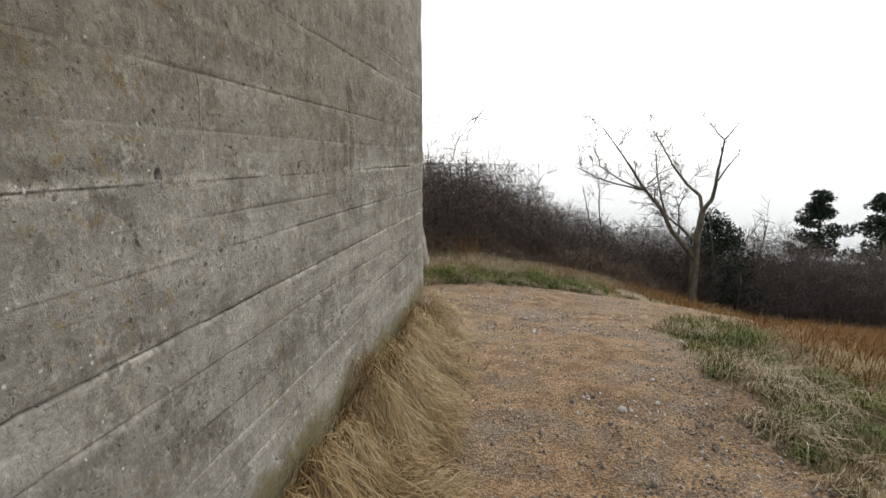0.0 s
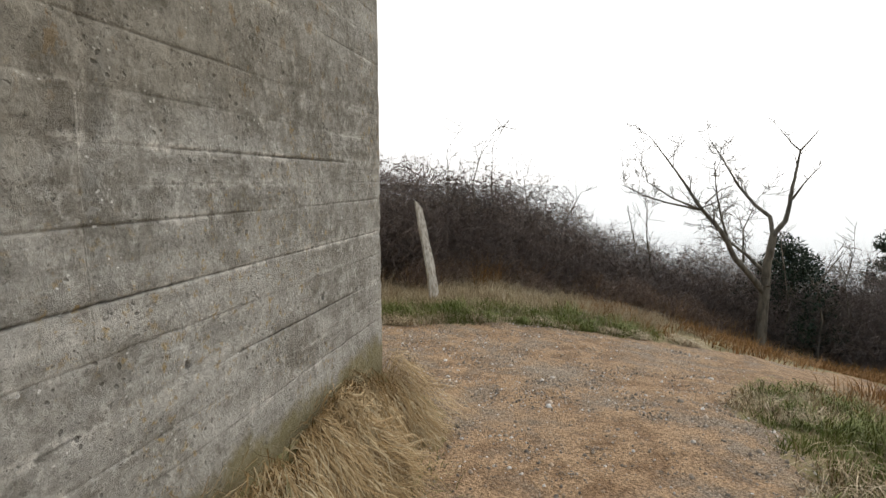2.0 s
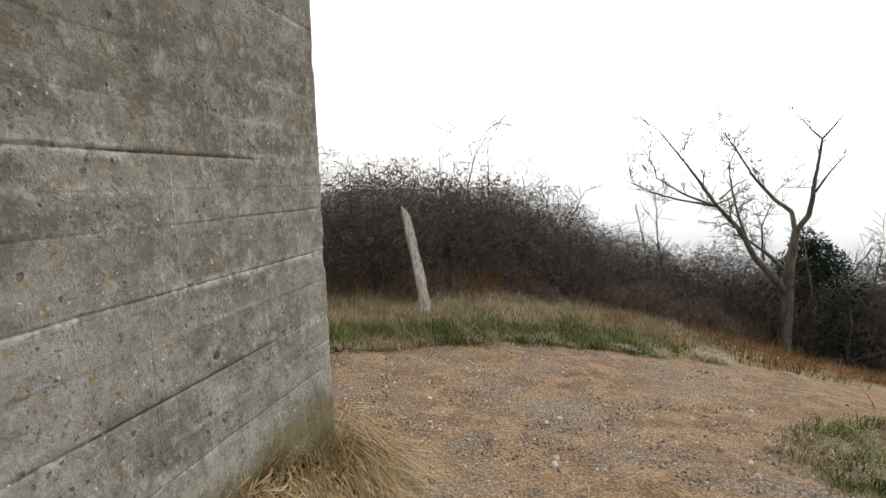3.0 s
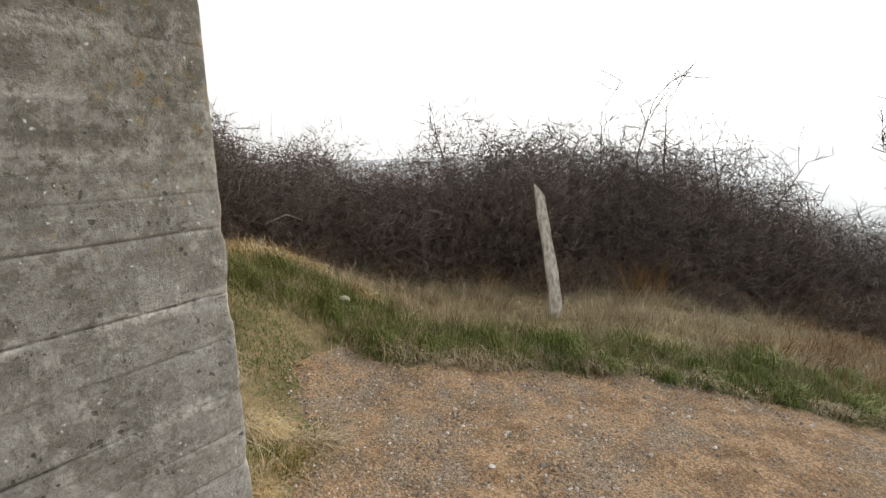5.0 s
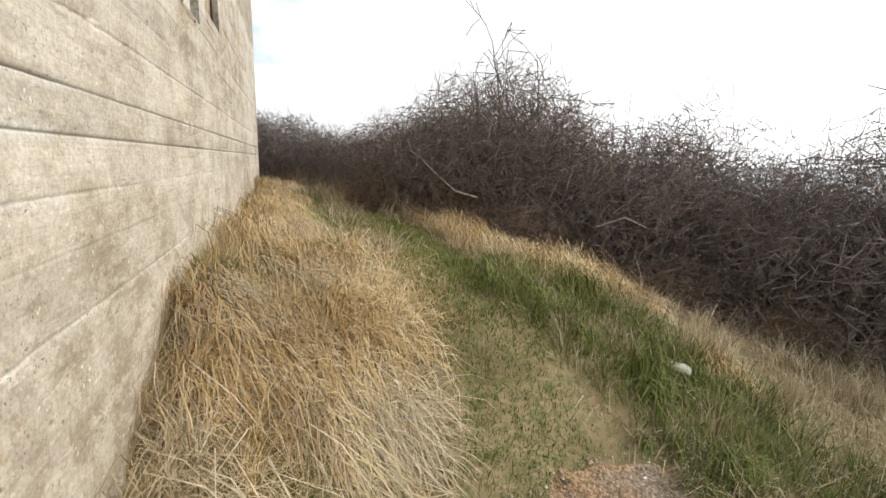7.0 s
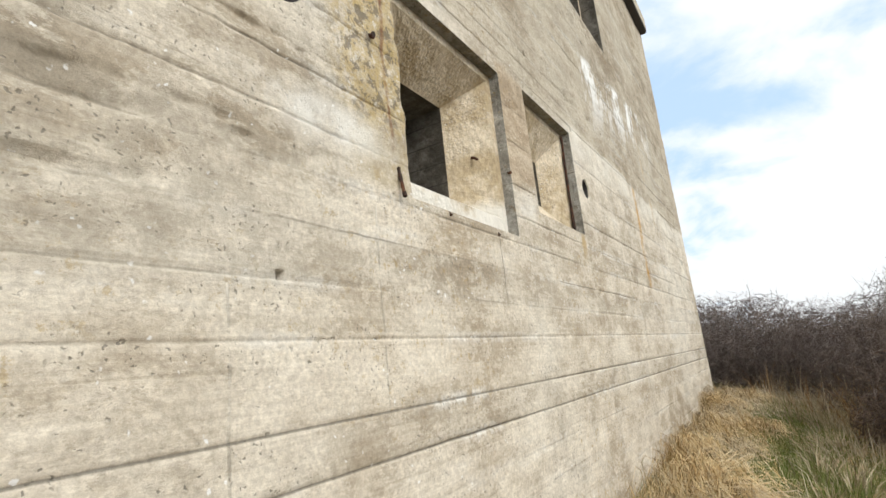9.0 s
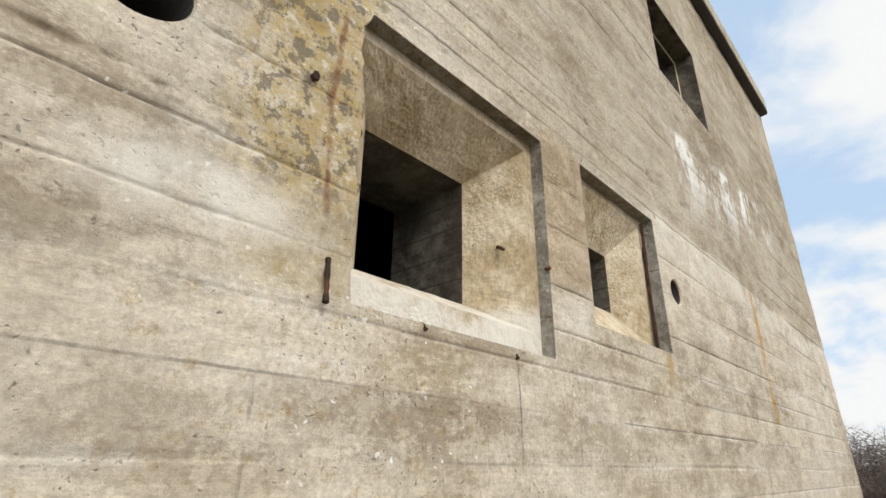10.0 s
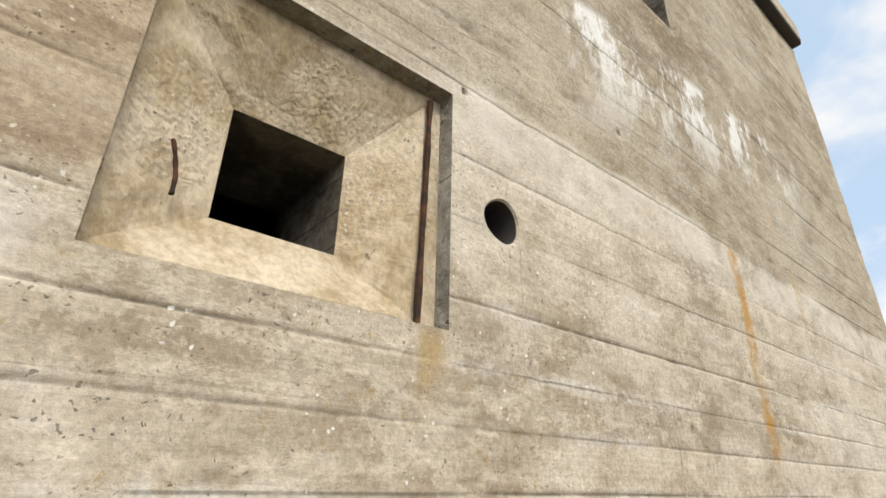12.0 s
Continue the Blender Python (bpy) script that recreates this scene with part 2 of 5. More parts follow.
    for n, (zj, st) in enumerate(joints):
        d = k.math("ABSOLUTE", k.math("SUBTRACT", wz, zj))
        line = k.math("MAXIMUM", line, k.math("MULTIPLY", k.step(d, 0.001, 0.0045, min(1.0, st), 0.0), crack if st < 1.05 else 0.62))
        bleed = k.math("MAXIMUM", bleed, k.step(d, 0.005, 0.028, min(1.0, st + 0.2), 0.0))
    along = k.noise(1.0, 4, 0.6, k.scaled(1.6, 1.6, 3.0))
    bleed = k.math("MULTIPLY", bleed, k.math("MULTIPLY", k.step(along, 0.48, 0.60), k.step(lumps, 0.42, 0.54)))
    col = k.mix(k.math("MULTIPLY", bleed, 0.85), col, (0.70, 0.67, 0.61))
    col = k.mix(line, col, (0.085, 0.077, 0.062))
    # upright panel joints: a fine ridge of lime with dirt beside it
    sway = k.math("MULTIPLY_ADD", k.noise(3.0, 3), 0.02, wu)
    upright = 0.0
    for us, z0, z1 in seams:
        d = k.math("ABSOLUTE", k.math("SUBTRACT", sway, us + 0.01))
        m = k.math("MULTIPLY", k.step(wz, z0, z0 + 0.03), k.step(wz, z1 - 0.03, z1, 1.0, 0.0))
        upright = k.math("MAXIMUM", upright, k.math("MULTIPLY", m, k.step(d, 0.001, 0.005, 1.0, 0.0)))
    upright = k.math("MULTIPLY", upright, k.step(lumps, 0.38, 0.56))
    col = k.mix(k.math("MULTIPLY", upright, 0.38), col, k.mix(k.step(along, 0.47, 0.53), (0.13, 0.12, 0.10), (0.66, 0.63, 0.57)))
    # print of the wood's grain, speckled sand and pebbles in the skin
    col = k.mix(k.math("MULTIPLY", k.step(wood, 0.42, 0.6, 1.0, 0.0), print_of_wood), col, k.mix(1.0, col, (0.80, 0.78, 0.75), "MULTIPLY"))
    col = k.mix(k.step(fine, 0.32, 0.68), k.mix(1.0, col, (0.82, 0.81, 0.80), "MULTIPLY"), k.mix(1.0, col, (1.13, 1.13, 1.12), "MULTIPLY"))
    col = k.mix(k.step(grain, 0.34, 0.46, 0.14, 0.0), col, k.mix(1.0, col, (0.5, 0.48, 0.44), "MULTIPLY"))
    col = k.mix(k.step(scratch, 0.31, 0.36, 0.26, 0.0), col, k.mix(1.0, col, (0.55, 0.52, 0.46), "MULTIPLY"))
    spot = k.step(k.cells(40, k.shaken(60, 0.02)), 0.10, 0.19, 1.0, 0.0)
    few = k.step(k.noise(9, 4, 0.6), 0.53, 0.58)
    col = k.mix(k.math("MULTIPLY", spot, few), col, (0.76, 0.74, 0.70))
    loose = k.shaken(45, 0.035)
    pit = k.math("MULTIPLY", k.step(k.cells(62, loose), 0.12, 0.24, 1.0, 0.0), k.step(k.noise(1.0, 5, 0.65, k.scaled(3, 3, 9)), 0.47, 0.56))
    nick = k.step(k.noise(1.0, 6, 0.7, k.scaled(19, 19, 46)), 0.65, 0.68)
    pit = k.math("MAXIMUM", pit, nick)
    col = k.mix(k.math("MULTIPLY", pit, 0.6), col, (0.07, 0.065, 0.055))
    relief = k.math("ADD", k.math("MULTIPLY", fine, 0.45), k.math("MULTIPLY_ADD", lumps, 0.6, k.math("MULTIPLY", grain, 0.08)))
    relief = k.math("ADD", relief, k.math("MULTIPLY_ADD", k.step(scratch, 0.31, 0.37), 0.12, k.math("MULTIPLY", k.step(flake, 0.38, 0.62), 1.2 * scabs)))
    relief = k.math("ADD", relief, k.math("MULTIPLY_ADD", upright, 0.5, k.math("MULTIPLY", wood, 0.25 * print_of_wood)))
    relief = k.math("SUBTRACT", k.math("ADD", relief, k.math("MULTIPLY", mid, 0.5)), k.math("MULTIPLY", pit, 0.9))
    return k, col, relief


SEAM_A = ((-1.9, 1.0, 1.62), (-0.88, 1.13, 1.5), (-3.05, 1.5, 2.04), (-1.0, 0.7, 1.13), (-2.4, 1.77, 2.3))
SEAM_B = ((-1.87, 1.1, 1.74), (-3.9, 1.1, 1.62), (-2.3, 1.45, 1.99), (-5.0, 1.45, 2.11), (-5.72, 1.45, 2.84), (-4.35, 2.11, 2.45), (-3.3, 1.62, 1.99))
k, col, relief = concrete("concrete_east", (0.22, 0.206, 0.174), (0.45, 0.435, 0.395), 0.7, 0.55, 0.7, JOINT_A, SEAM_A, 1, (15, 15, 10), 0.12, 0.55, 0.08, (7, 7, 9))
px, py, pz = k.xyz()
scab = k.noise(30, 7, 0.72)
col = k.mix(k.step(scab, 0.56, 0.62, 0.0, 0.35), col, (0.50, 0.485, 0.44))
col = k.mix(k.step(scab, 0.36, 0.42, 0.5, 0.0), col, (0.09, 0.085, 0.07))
# bug holes: their shade put into the colour as well as the relief
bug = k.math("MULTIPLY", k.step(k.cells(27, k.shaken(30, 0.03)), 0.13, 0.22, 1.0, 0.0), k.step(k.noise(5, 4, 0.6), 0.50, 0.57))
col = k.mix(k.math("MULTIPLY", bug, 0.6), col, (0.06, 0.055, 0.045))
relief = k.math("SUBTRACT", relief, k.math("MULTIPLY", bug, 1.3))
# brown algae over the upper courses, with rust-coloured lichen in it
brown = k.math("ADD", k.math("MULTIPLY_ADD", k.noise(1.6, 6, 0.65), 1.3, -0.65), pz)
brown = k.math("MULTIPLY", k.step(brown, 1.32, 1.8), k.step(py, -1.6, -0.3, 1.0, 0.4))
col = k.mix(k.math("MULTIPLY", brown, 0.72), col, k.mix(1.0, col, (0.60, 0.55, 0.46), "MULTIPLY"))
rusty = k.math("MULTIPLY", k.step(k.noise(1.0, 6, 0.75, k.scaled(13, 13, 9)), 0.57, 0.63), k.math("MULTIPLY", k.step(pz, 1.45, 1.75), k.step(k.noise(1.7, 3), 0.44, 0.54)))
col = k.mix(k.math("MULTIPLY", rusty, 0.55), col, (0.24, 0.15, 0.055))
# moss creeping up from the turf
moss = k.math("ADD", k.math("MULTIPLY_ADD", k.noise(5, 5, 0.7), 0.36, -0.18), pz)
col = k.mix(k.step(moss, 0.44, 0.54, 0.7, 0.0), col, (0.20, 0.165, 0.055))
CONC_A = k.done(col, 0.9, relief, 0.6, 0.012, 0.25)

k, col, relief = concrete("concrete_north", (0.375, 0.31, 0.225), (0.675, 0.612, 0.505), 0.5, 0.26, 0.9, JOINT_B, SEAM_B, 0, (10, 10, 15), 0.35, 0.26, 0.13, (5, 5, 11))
px, py, pz = k.xyz()
wob = k.math("MULTIPLY_ADD", k.noise(2.2, 4), 0.10, -0.05)


def streak(k, col, x, z0, z1, width, rgb, amount):
    """A run of rust or lime down the wall."""
    d = k.math("ABSOLUTE", k.math("SUBTRACT", k.math("ADD", px, wob), x))
    m = k.math("MULTIPLY", k.step(d, width * 0.2, width, 1.0, 0.0), k.step(pz, z0, z0 + 0.1))
    m = k.math("MULTIPLY", m, k.step(pz, z1 - 0.06, z1, 1.0, 0.0))
    m = k.math("MULTIPLY", m, k.step(k.noise(9, 5, 0.7), 0.36, 0.6, 0.15, 1.0))
    return k.mix(k.math("MULTIPLY", m, amount), col, rgb)


# the courses over the embrasures are browner, the band under them washed pale
edge = k.math("ADD", k.math("MULTIPLY_ADD", k.noise(1.0, 5, 0.6, k.scaled(1.1, 1.1, 3.0)), 0.22, -0.11), pz)
above = k.math("MULTIPLY", k.step(edge, 2.80, 2.87), k.step(px, -3.6, -2.6, 1.0, 0.45))
col = k.mix(k.math("MULTIPLY", above, 0.62), col, k.mix(1.0, col, (0.55, 0.52, 0.46), "MULTIPLY"))
pale = k.math("MULTIPLY", k.math("MULTIPLY", k.step(edge, 2.62, 2.72), k.step(edge, 2.80, 2.86, 1.0, 0.0)), k.step(px, -4.2, -4.0, 1.0, 0.2))
col = k.mix(k.math("MULTIPLY", pale, k.step(k.noise(6, 5, 0.6), 0.36, 0.56, 0.1, 0.6)), col, (0.70, 0.66, 0.57))
pier = k.math("MULTIPLY", k.math("MULTIPLY", k.step(px, -3.54, -3.44), k.step(px, -3.2, -3.15, 1.0, 0.0)), k.math("MULTIPLY", k.step(edge, 2.24, 2.30), k.step(edge, 2.80, 2.86, 1.0, 0.0)))
col = k.mix(k.math("MULTIPLY", pier, 0.7), col, k.mix(1.0, col, (0.72, 0.62, 0.50), "MULTIPLY"))
col = streak(k, col, -5.70, 1.95, 2.86, 0.065, (0.45, 0.25, 0.06), 0.95)
col = streak(k, col, -6.45, 2.6, 2.95, 0.05, (0.42, 0.27, 0.10), 0.6)
col = streak(k, col, -6.3, 2.95, 3.75, 0.05, (0.48, 0.36, 0.22), 0.7)
col = streak(k, col, -2.38, 1.98, 3.2, 0.20, (0.34, 0.25, 0.10), 0.6)
near = k.math("MULTIPLY", k.step(k.math("ABSOLUTE", k.math("ADD", k.math("ADD", px, wob), 2.35)), 0.10, 0.22, 1.0, 0.0), k.step(pz, 2.10, 2.3))
crust = k.math("MULTIPLY", near, k.step(k.noise(24, 8, 0.8), 0.45, 0.54))
col = k.mix(k.math("MULTIPLY", crust, 0.6), col, (0.42, 0.30, 0.105))
col = k.mix(k.math("MULTIPLY", near, k.step(k.noise(21, 6, 0.75), 0.51, 0.56, 0.0, 0.75)), col, (0.12, 0.10, 0.075))
col = k.mix(k.math("MULTIPLY", near, k.step(k.noise(26, 6, 0.75), 0.58, 0.62, 0.0, 0.7)), col, (0.62, 0.58, 0.50))
col = streak(k, col, -2.385, 2.09, 2.72, 0.011, (0.17, 0.07, 0.03), 0.9)
col = streak(k, col, -1.7, 1.68, 2.08, 0.65, (0.27, 0.235, 0.18), 0.5)
col = streak(k, col, -4.08, 1.98, 2.2, 0.05, (0.40, 0.27, 0.10), 0.7)
col = streak(k, col, -2.14, 2.04, 2.22, 0.34, (0.72, 0.69, 0.62), 0.75)
col = streak(k, col, -2.83, 2.0, 2.14, 0.5, (0.74, 0.71, 0.64), 0.9)
col = streak(k, col, -3.33, 2.08, 2.24, 0.13, (0.74, 0.71, 0.64), 0.9)
col = streak(k, col, -3.01, 1.70, 2.0, 0.005, (0.07, 0.06, 0.05), 0.9)
lime = k.math("MULTIPLY", k.step(px, -7.2, -6.5), k.step(px, -4.75, -4.5, 1.0, 0.0))
slope = k.math("MULTIPLY_ADD", px, 0.13, pz)
lime = k.math("MULTIPLY", lime, k.math("MULTIPLY", k.step(slope, 2.30, 2.86), k.step(slope, 2.95, 3.02, 1.0, 0.0)))
lime = k.math("MULTIPLY", lime, k.step(k.noise(1.0, 8, 0.75, k.scaled(2.6, 2.6, 1.3)), 0.49, 0.57))
col = k.mix(k.math("MULTIPLY", lime, 0.9), col, (0.80, 0.79, 0.76))
CONC_B = k.done(col, 0.9, relief, 0.45, 0.012, 0.25)

k = Nodes("concrete_reveal")
n1, n2, n3 = k.noise(5, 6, 0.65), k.noise(26, 6, 0.75), k.noise(1.0, 5, 0.6, k.scaled(70, 70, 40))
c = k.mix(k.step(n1, 0.38, 0.62), (0.42, 0.33, 0.205), (0.62, 0.53, 0.395))
c = k.mix(k.step(n2, 0.52, 0.62, 0.0, 0.25), c, (0.66, 0.59, 0.48))
c = k.mix(k.step(n2, 0.34, 0.42, 0.35, 0.0), c, (0.24, 0.19, 0.13))
c = k.mix(k.step(n3, 0.36, 0.64), k.mix(1.0, c, (0.86, 0.85, 0.84), "MULTIPLY"), k.mix(1.0, c, (1.1, 1.1, 1.09), "MULTIPLY"))
stones = k.cells(75, k.shaken(40, 0.02))
bare = k.step(k.noise(4, 4, 0.6), 0.47, 0.57)
c = k.mix(k.math("MULTIPLY", bare, k.step(stones, 0.18, 0.30, 0.75, 0.0)), c, k.mix(k.cells(75, k.shaken(40, 0.02), "Color"), (0.16, 0.12, 0.09), (0.70, 0.66, 0.58)))
hollow = k.step(k.noise(1.0, 6, 0.7, k.scaled(30, 30, 30)), 0.66, 0.69)
c = k.mix(k.math("MULTIPLY", hollow, 0.7), c, (0.06, 0.05, 0.04))
h = k.math("SUBTRACT", k.math("MULTIPLY_ADD", n2, 0.9, n3), k.math("ADD", hollow, k.math("MULTIPLY", stones, bare)))
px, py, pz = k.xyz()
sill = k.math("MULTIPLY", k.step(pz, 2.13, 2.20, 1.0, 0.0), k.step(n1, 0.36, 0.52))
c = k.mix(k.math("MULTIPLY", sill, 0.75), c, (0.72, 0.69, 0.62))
CONC_R = k.done(c, 0.92, h, 0.4, 0.012, 0.25)

# grey inner concrete; its colour is darkened for the shade deep in the openings
k = Nodes("concrete_inside_shaded")
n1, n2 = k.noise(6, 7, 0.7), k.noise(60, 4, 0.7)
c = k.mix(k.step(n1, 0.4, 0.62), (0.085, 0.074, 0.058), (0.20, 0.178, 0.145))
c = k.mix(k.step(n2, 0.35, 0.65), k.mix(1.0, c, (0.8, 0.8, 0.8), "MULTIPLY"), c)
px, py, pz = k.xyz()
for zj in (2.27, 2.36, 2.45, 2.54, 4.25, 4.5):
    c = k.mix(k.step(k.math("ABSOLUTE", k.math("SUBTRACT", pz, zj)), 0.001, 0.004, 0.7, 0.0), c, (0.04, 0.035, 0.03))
CONC_SHADE = k.done(c, 0.92, k.math("ADD", n1, n2), 0.4, 0.01, 0.25)

k = Nodes("dark_iron")
n = k.noise(30, 5)
RUST = k.done(k.mix(k.step(n, 0.4, 0.65), (0.03, 0.02, 0.015), (0.10, 0.042, 0.02)), 0.9, n, 0.5, 0.005)

k = Nodes("soil")
n1, n2, n3 = k.noise(2.2, 6), k.noise(18, 6, 0.7), k.noise(90, 3)
c = k.mix(k.step(n1, 0.38, 0.62), (0.16, 0.12, 0.06), (0.30, 0.235, 0.125))
c = k.mix(k.step(n2, 0.45, 0.65), c, (0.12, 0.13, 0.045))
SOIL = k.done(k.mix(k.step(n3, 0.4, 0.7, 0.0, 0.5), c, (0.25, 0.20, 0.12)), 0.95, n2, 0.6, 0.03)

k = Nodes("gravel")
n1, n2, n3 = k.noise(1.1, 6, 0.6), k.noise(5, 6, 0.65), k.noise(60, 4, 0.7)
sand = k.mix(k.step(n2, 0.41, 0.58), (0.24, 0.137, 0.064), (0.42, 0.275, 0.155))
grit = k.mix(k.cells(120, out="Color"), (0.13, 0.10, 0.07), (0.46, 0.385, 0.30))
c = k.mix(k.step(k.math("ADD", k.math("MULTIPLY", n1, 0.6), k.math("MULTIPLY", n2, 0.4)), 0.38, 0.54), grit, k.mix(0.16, sand, grit))
c = k.mix(k.step(n3, 0.38, 0.62), k.mix(1.0, c, (0.5, 0.48, 0.45), "MULTIPLY"), k.mix(1.0, c, (1.2, 1.2, 1.2), "MULTIPLY"))
h = k.math("ADD", k.math("MULTIPLY", k.cells(95), -0.8), n3)
GRAVEL = k.done(c, 0.92, h, 0.8, 0.012)

k = Nodes("pebble")
r = k.island()
STONE = k.done(k.mix(k.math("MULTIPLY", k.noise(60, 3), 0.3), k.ramp(r, (0.0, (0.07, 0.06, 0.05)), (0.3, (0.20, 0.165, 0.13)), (0.55, (0.36, 0.285, 0.21)), (0.8, (0.40, 0.27, 0.16)), (0.92, (0.50, 0.47, 0.43)), (1.0, (0.72, 0.70, 0.67))), (0.40, 0.34, 0.28)), 0.8, k.noise(150, 2), 0.3, 0.003)


def grass(name, *stops, patchy=0.9):
    k = Nodes(name)
    r = k.island()
    patch = k.noise(2.0, 4)
    v = k.math("ADD", k.math("MULTIPLY", r, 0.62), k.math("MULTIPLY_ADD", patch, patchy, 0.18 - patchy * 0.5))
    c = k.ramp(v, *stops)
    c = k.mix(k.step(k.noise(40, 2), 0.3, 0.7), k.mix(1.0, c, (0.75, 0.73, 0.7), "MULTIPLY"), c)
    m = k.done(c, 0.7, None, spec=0.25)
    return m


STRAW = grass("straw", (0.0, (0.20, 0.135, 0.06)), (0.25, (0.46, 0.30, 0.12)), (0.5, (0.64, 0.47, 0.235)), (0.8, (0.75, 0.64, 0.44)), (1.0, (0.33, 0.33, 0.12)), patchy=1.1)
GREEN = grass("green_grass", (0.0, (0.075, 0.105, 0.02)), (0.35, (0.13, 0.165, 0.036)), (0.62, (0.20, 0.23, 0.062)), (0.82, (0.31, 0.315, 0.11)), (1.0, (0.50, 0.46, 0.26)), patchy=0.7)
BROWN = grass("brown_grass", (0.0, (0.14, 0.07, 0.03)), (0.4, (0.33, 0.175, 0.065)), (0.75, (0.47, 0.28, 0.11)), (1.0, (0.52, 0.42, 0.26)))
MATTED = grass("matted_grass", (0.0, (0.08, 0.06, 0.03)), (0.22, (0.23, 0.15, 0.066)), (0.45, (0.42, 0.28, 0.125)), (0.7, (0.58, 0.44, 0.25)), (0.9, (0.68, 0.58, 0.39)), (1.0, (0.17, 0.18, 0.055)))
PALE = grass("bleached_grass", (0.0, (0.19, 0.15, 0.09)), (0.4, (0.46, 0.36, 0.22)), (0.8, (0.68, 0.585, 0.43)), (1.0, (0.22, 0.23, 0.08)))


def bark(name, a, b, scale=12):
    k = Nodes(name)
    n = k.noise(1.0, 5, 0.6, k.scaled(scale, scale, scale * 0.3))
    return k.done(k.mix(k.step(n, 0.35, 0.65), a, b), 0.9, n, 0.6, 0.01)


TWIG = bark("thorn_bark", (0.105, 0.083, 0.072), (0.25, 0.197, 0.167))
TREE = bark("tree_bark", (0.09, 0.075, 0.055), (0.20, 0.17, 0.125))
PALEWOOD = bark("dead_wood", (0.30, 0.27, 0.23), (0.48, 0.44, 0.38), 25)
POST = bark("weathered_oak", (0.36, 0.31, 0.245), (0.68, 0.64, 0.57), 30)
k = Nodes("needles")
NEEDLE = k.done(k.mix(k.island(), (0.012, 0.022, 0.012), (0.035, 0.055, 0.028)), 0.7)
k = Nodes("sea")
SEA = k.done((0.22, 0.27, 0.29), 0.16, k.noise(0.4, 4), 0.15, 0.2, 0.6)
# house roofing; the same dark grey paints shade under the overhang and in holes
k = Nodes("roofing_and_shade")
ROOFING_AND_SHADE = k.done(k.mix(k.noise(3, 4), (0.05, 0.045, 0.045), (0.10, 0.09, 0.085)), 0.85)
k = Nodes("whitewash")
WHITE = k.done(k.mix(k.noise(2, 5), (0.7, 0.69, 0.66), (0.8, 0.79, 0.77)), 0.85)
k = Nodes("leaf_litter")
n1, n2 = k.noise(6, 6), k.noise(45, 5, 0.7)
DARK_FLOOR = k.done(k.mix(k.step(n2, 0.35, 0.65), (0.03, 0.024, 0.018), k.mix(k.step(n1, 0.4, 0.6), (0.075, 0.055, 0.035), (0.12, 0.085, 0.05))), 0.95, n2, 0.7, 0.03)


# ---- ground ----
def lines(*runs):
    """Grid lines: runs of (from, to, step), merged and sorted."""
    out = np.concatenate([np.arange(a, b, s) for a, b, s in runs])
    out.sort()
    return out[np.concatenate([[True], np.diff(out) > 1e-5])]


def gravel_in(x, y):
    """How far inside the gravelled path a place lies, in metres (negative: outside)."""
    wob = 0.13 * vnoise(x * 2.3, y * 2.3, 21) + 0.06 * vnoise(x * 7, y * 7, 22)
    far = np.where(x < 0.5, 2.78 + 0.5 * x, 3.03 + 0.35 * (x - 0.5)) - y
    right = np.where(y < 1.2, 2.28 - 0.07 * y, 2.2 + 1.3 * (y - 1.2)) - x
    wall = np.where(y < 0.2, x - 0.36, 9.0)
    lawn = np.where(x < 0.1, np.minimum(x + 1.5 + 0.25 * np.clip(y - 1.3, -1, 1), y - 0.95 * smooth(-0.25, -0.95, x) - 0.12), 9.0)
    return np.minimum(np.minimum(far, right), np.minimum(wall, lawn)) + wob


gx = lines((-2400, -300, 350), (-300, -60, 30), (-60, -14, 3), (-14, -9, 0.5), (-9, 9, 0.09), (9, 20, 0.5), (20, 60, 3), (60, 300, 30), (300, 2401, 350))
gy = lines((-2400, -300, 350), (-300, -60, 30), (-60, -10, 3), (-10, -6, 0.5), (-6, 10, 0.09), (10, 24, 0.6), (24, 60, 3), (60, 300, 30), (300, 2401, 350))
X, Y = np.meshgrid(gx, gy, indexing="ij")
Z = height(X, Y)
ground = new("ground", raw_mesh("ground", np.stack([X, Y, Z], -1).reshape(-1, 3), grid_faces(len(gx), len(gy)), SOIL, True))
tagged(ground, "grassy earth falling away to the sea", "ground", kind="structure")

bm = bmesh.new()
bmesh.ops.create_grid(bm, x_segments=6, y_segments=6, size=4800, matrix=Matrix.Translation((0, 0, -38)))
me = bpy.data.meshes.new("water")
bm.to_mesh(me)
me.materials.append(SEA)
tagged(new("water", me), "pale calm sea under a bright sky", "sea", kind="structure")

px_, py_ = lines((-2.2, 4.8, 0.03)), lines((-8, 4.9, 0.03))
X, Y = np.meshgrid(px_, py_, indexing="ij")
inside = gravel_in(X, Y)
Z = height(X, Y) + np.clip(inside * 0.12, -0.03, 0.012) + 0.006 * vnoise(X * 9, Y * 9, 31) + 0.006 * vnoise(X * 3, Y * 3, 32)
F = grid_faces(len(px_), len(py_))
keep = (inside.reshape(-1)[F] > -0.1).any(1)
F = F[keep]
used, inv = np.unique(F, return_inverse=True)
V = np.stack([X, Y, Z], -1).reshape(-1, 3)[used]
path = new("road", raw_mesh("road", V, inv.reshape(-1, 4), GRAVEL, True))
tagged(path, "ochre sand and grey gravel footpath with worn patches", "footpath", kind="structure")

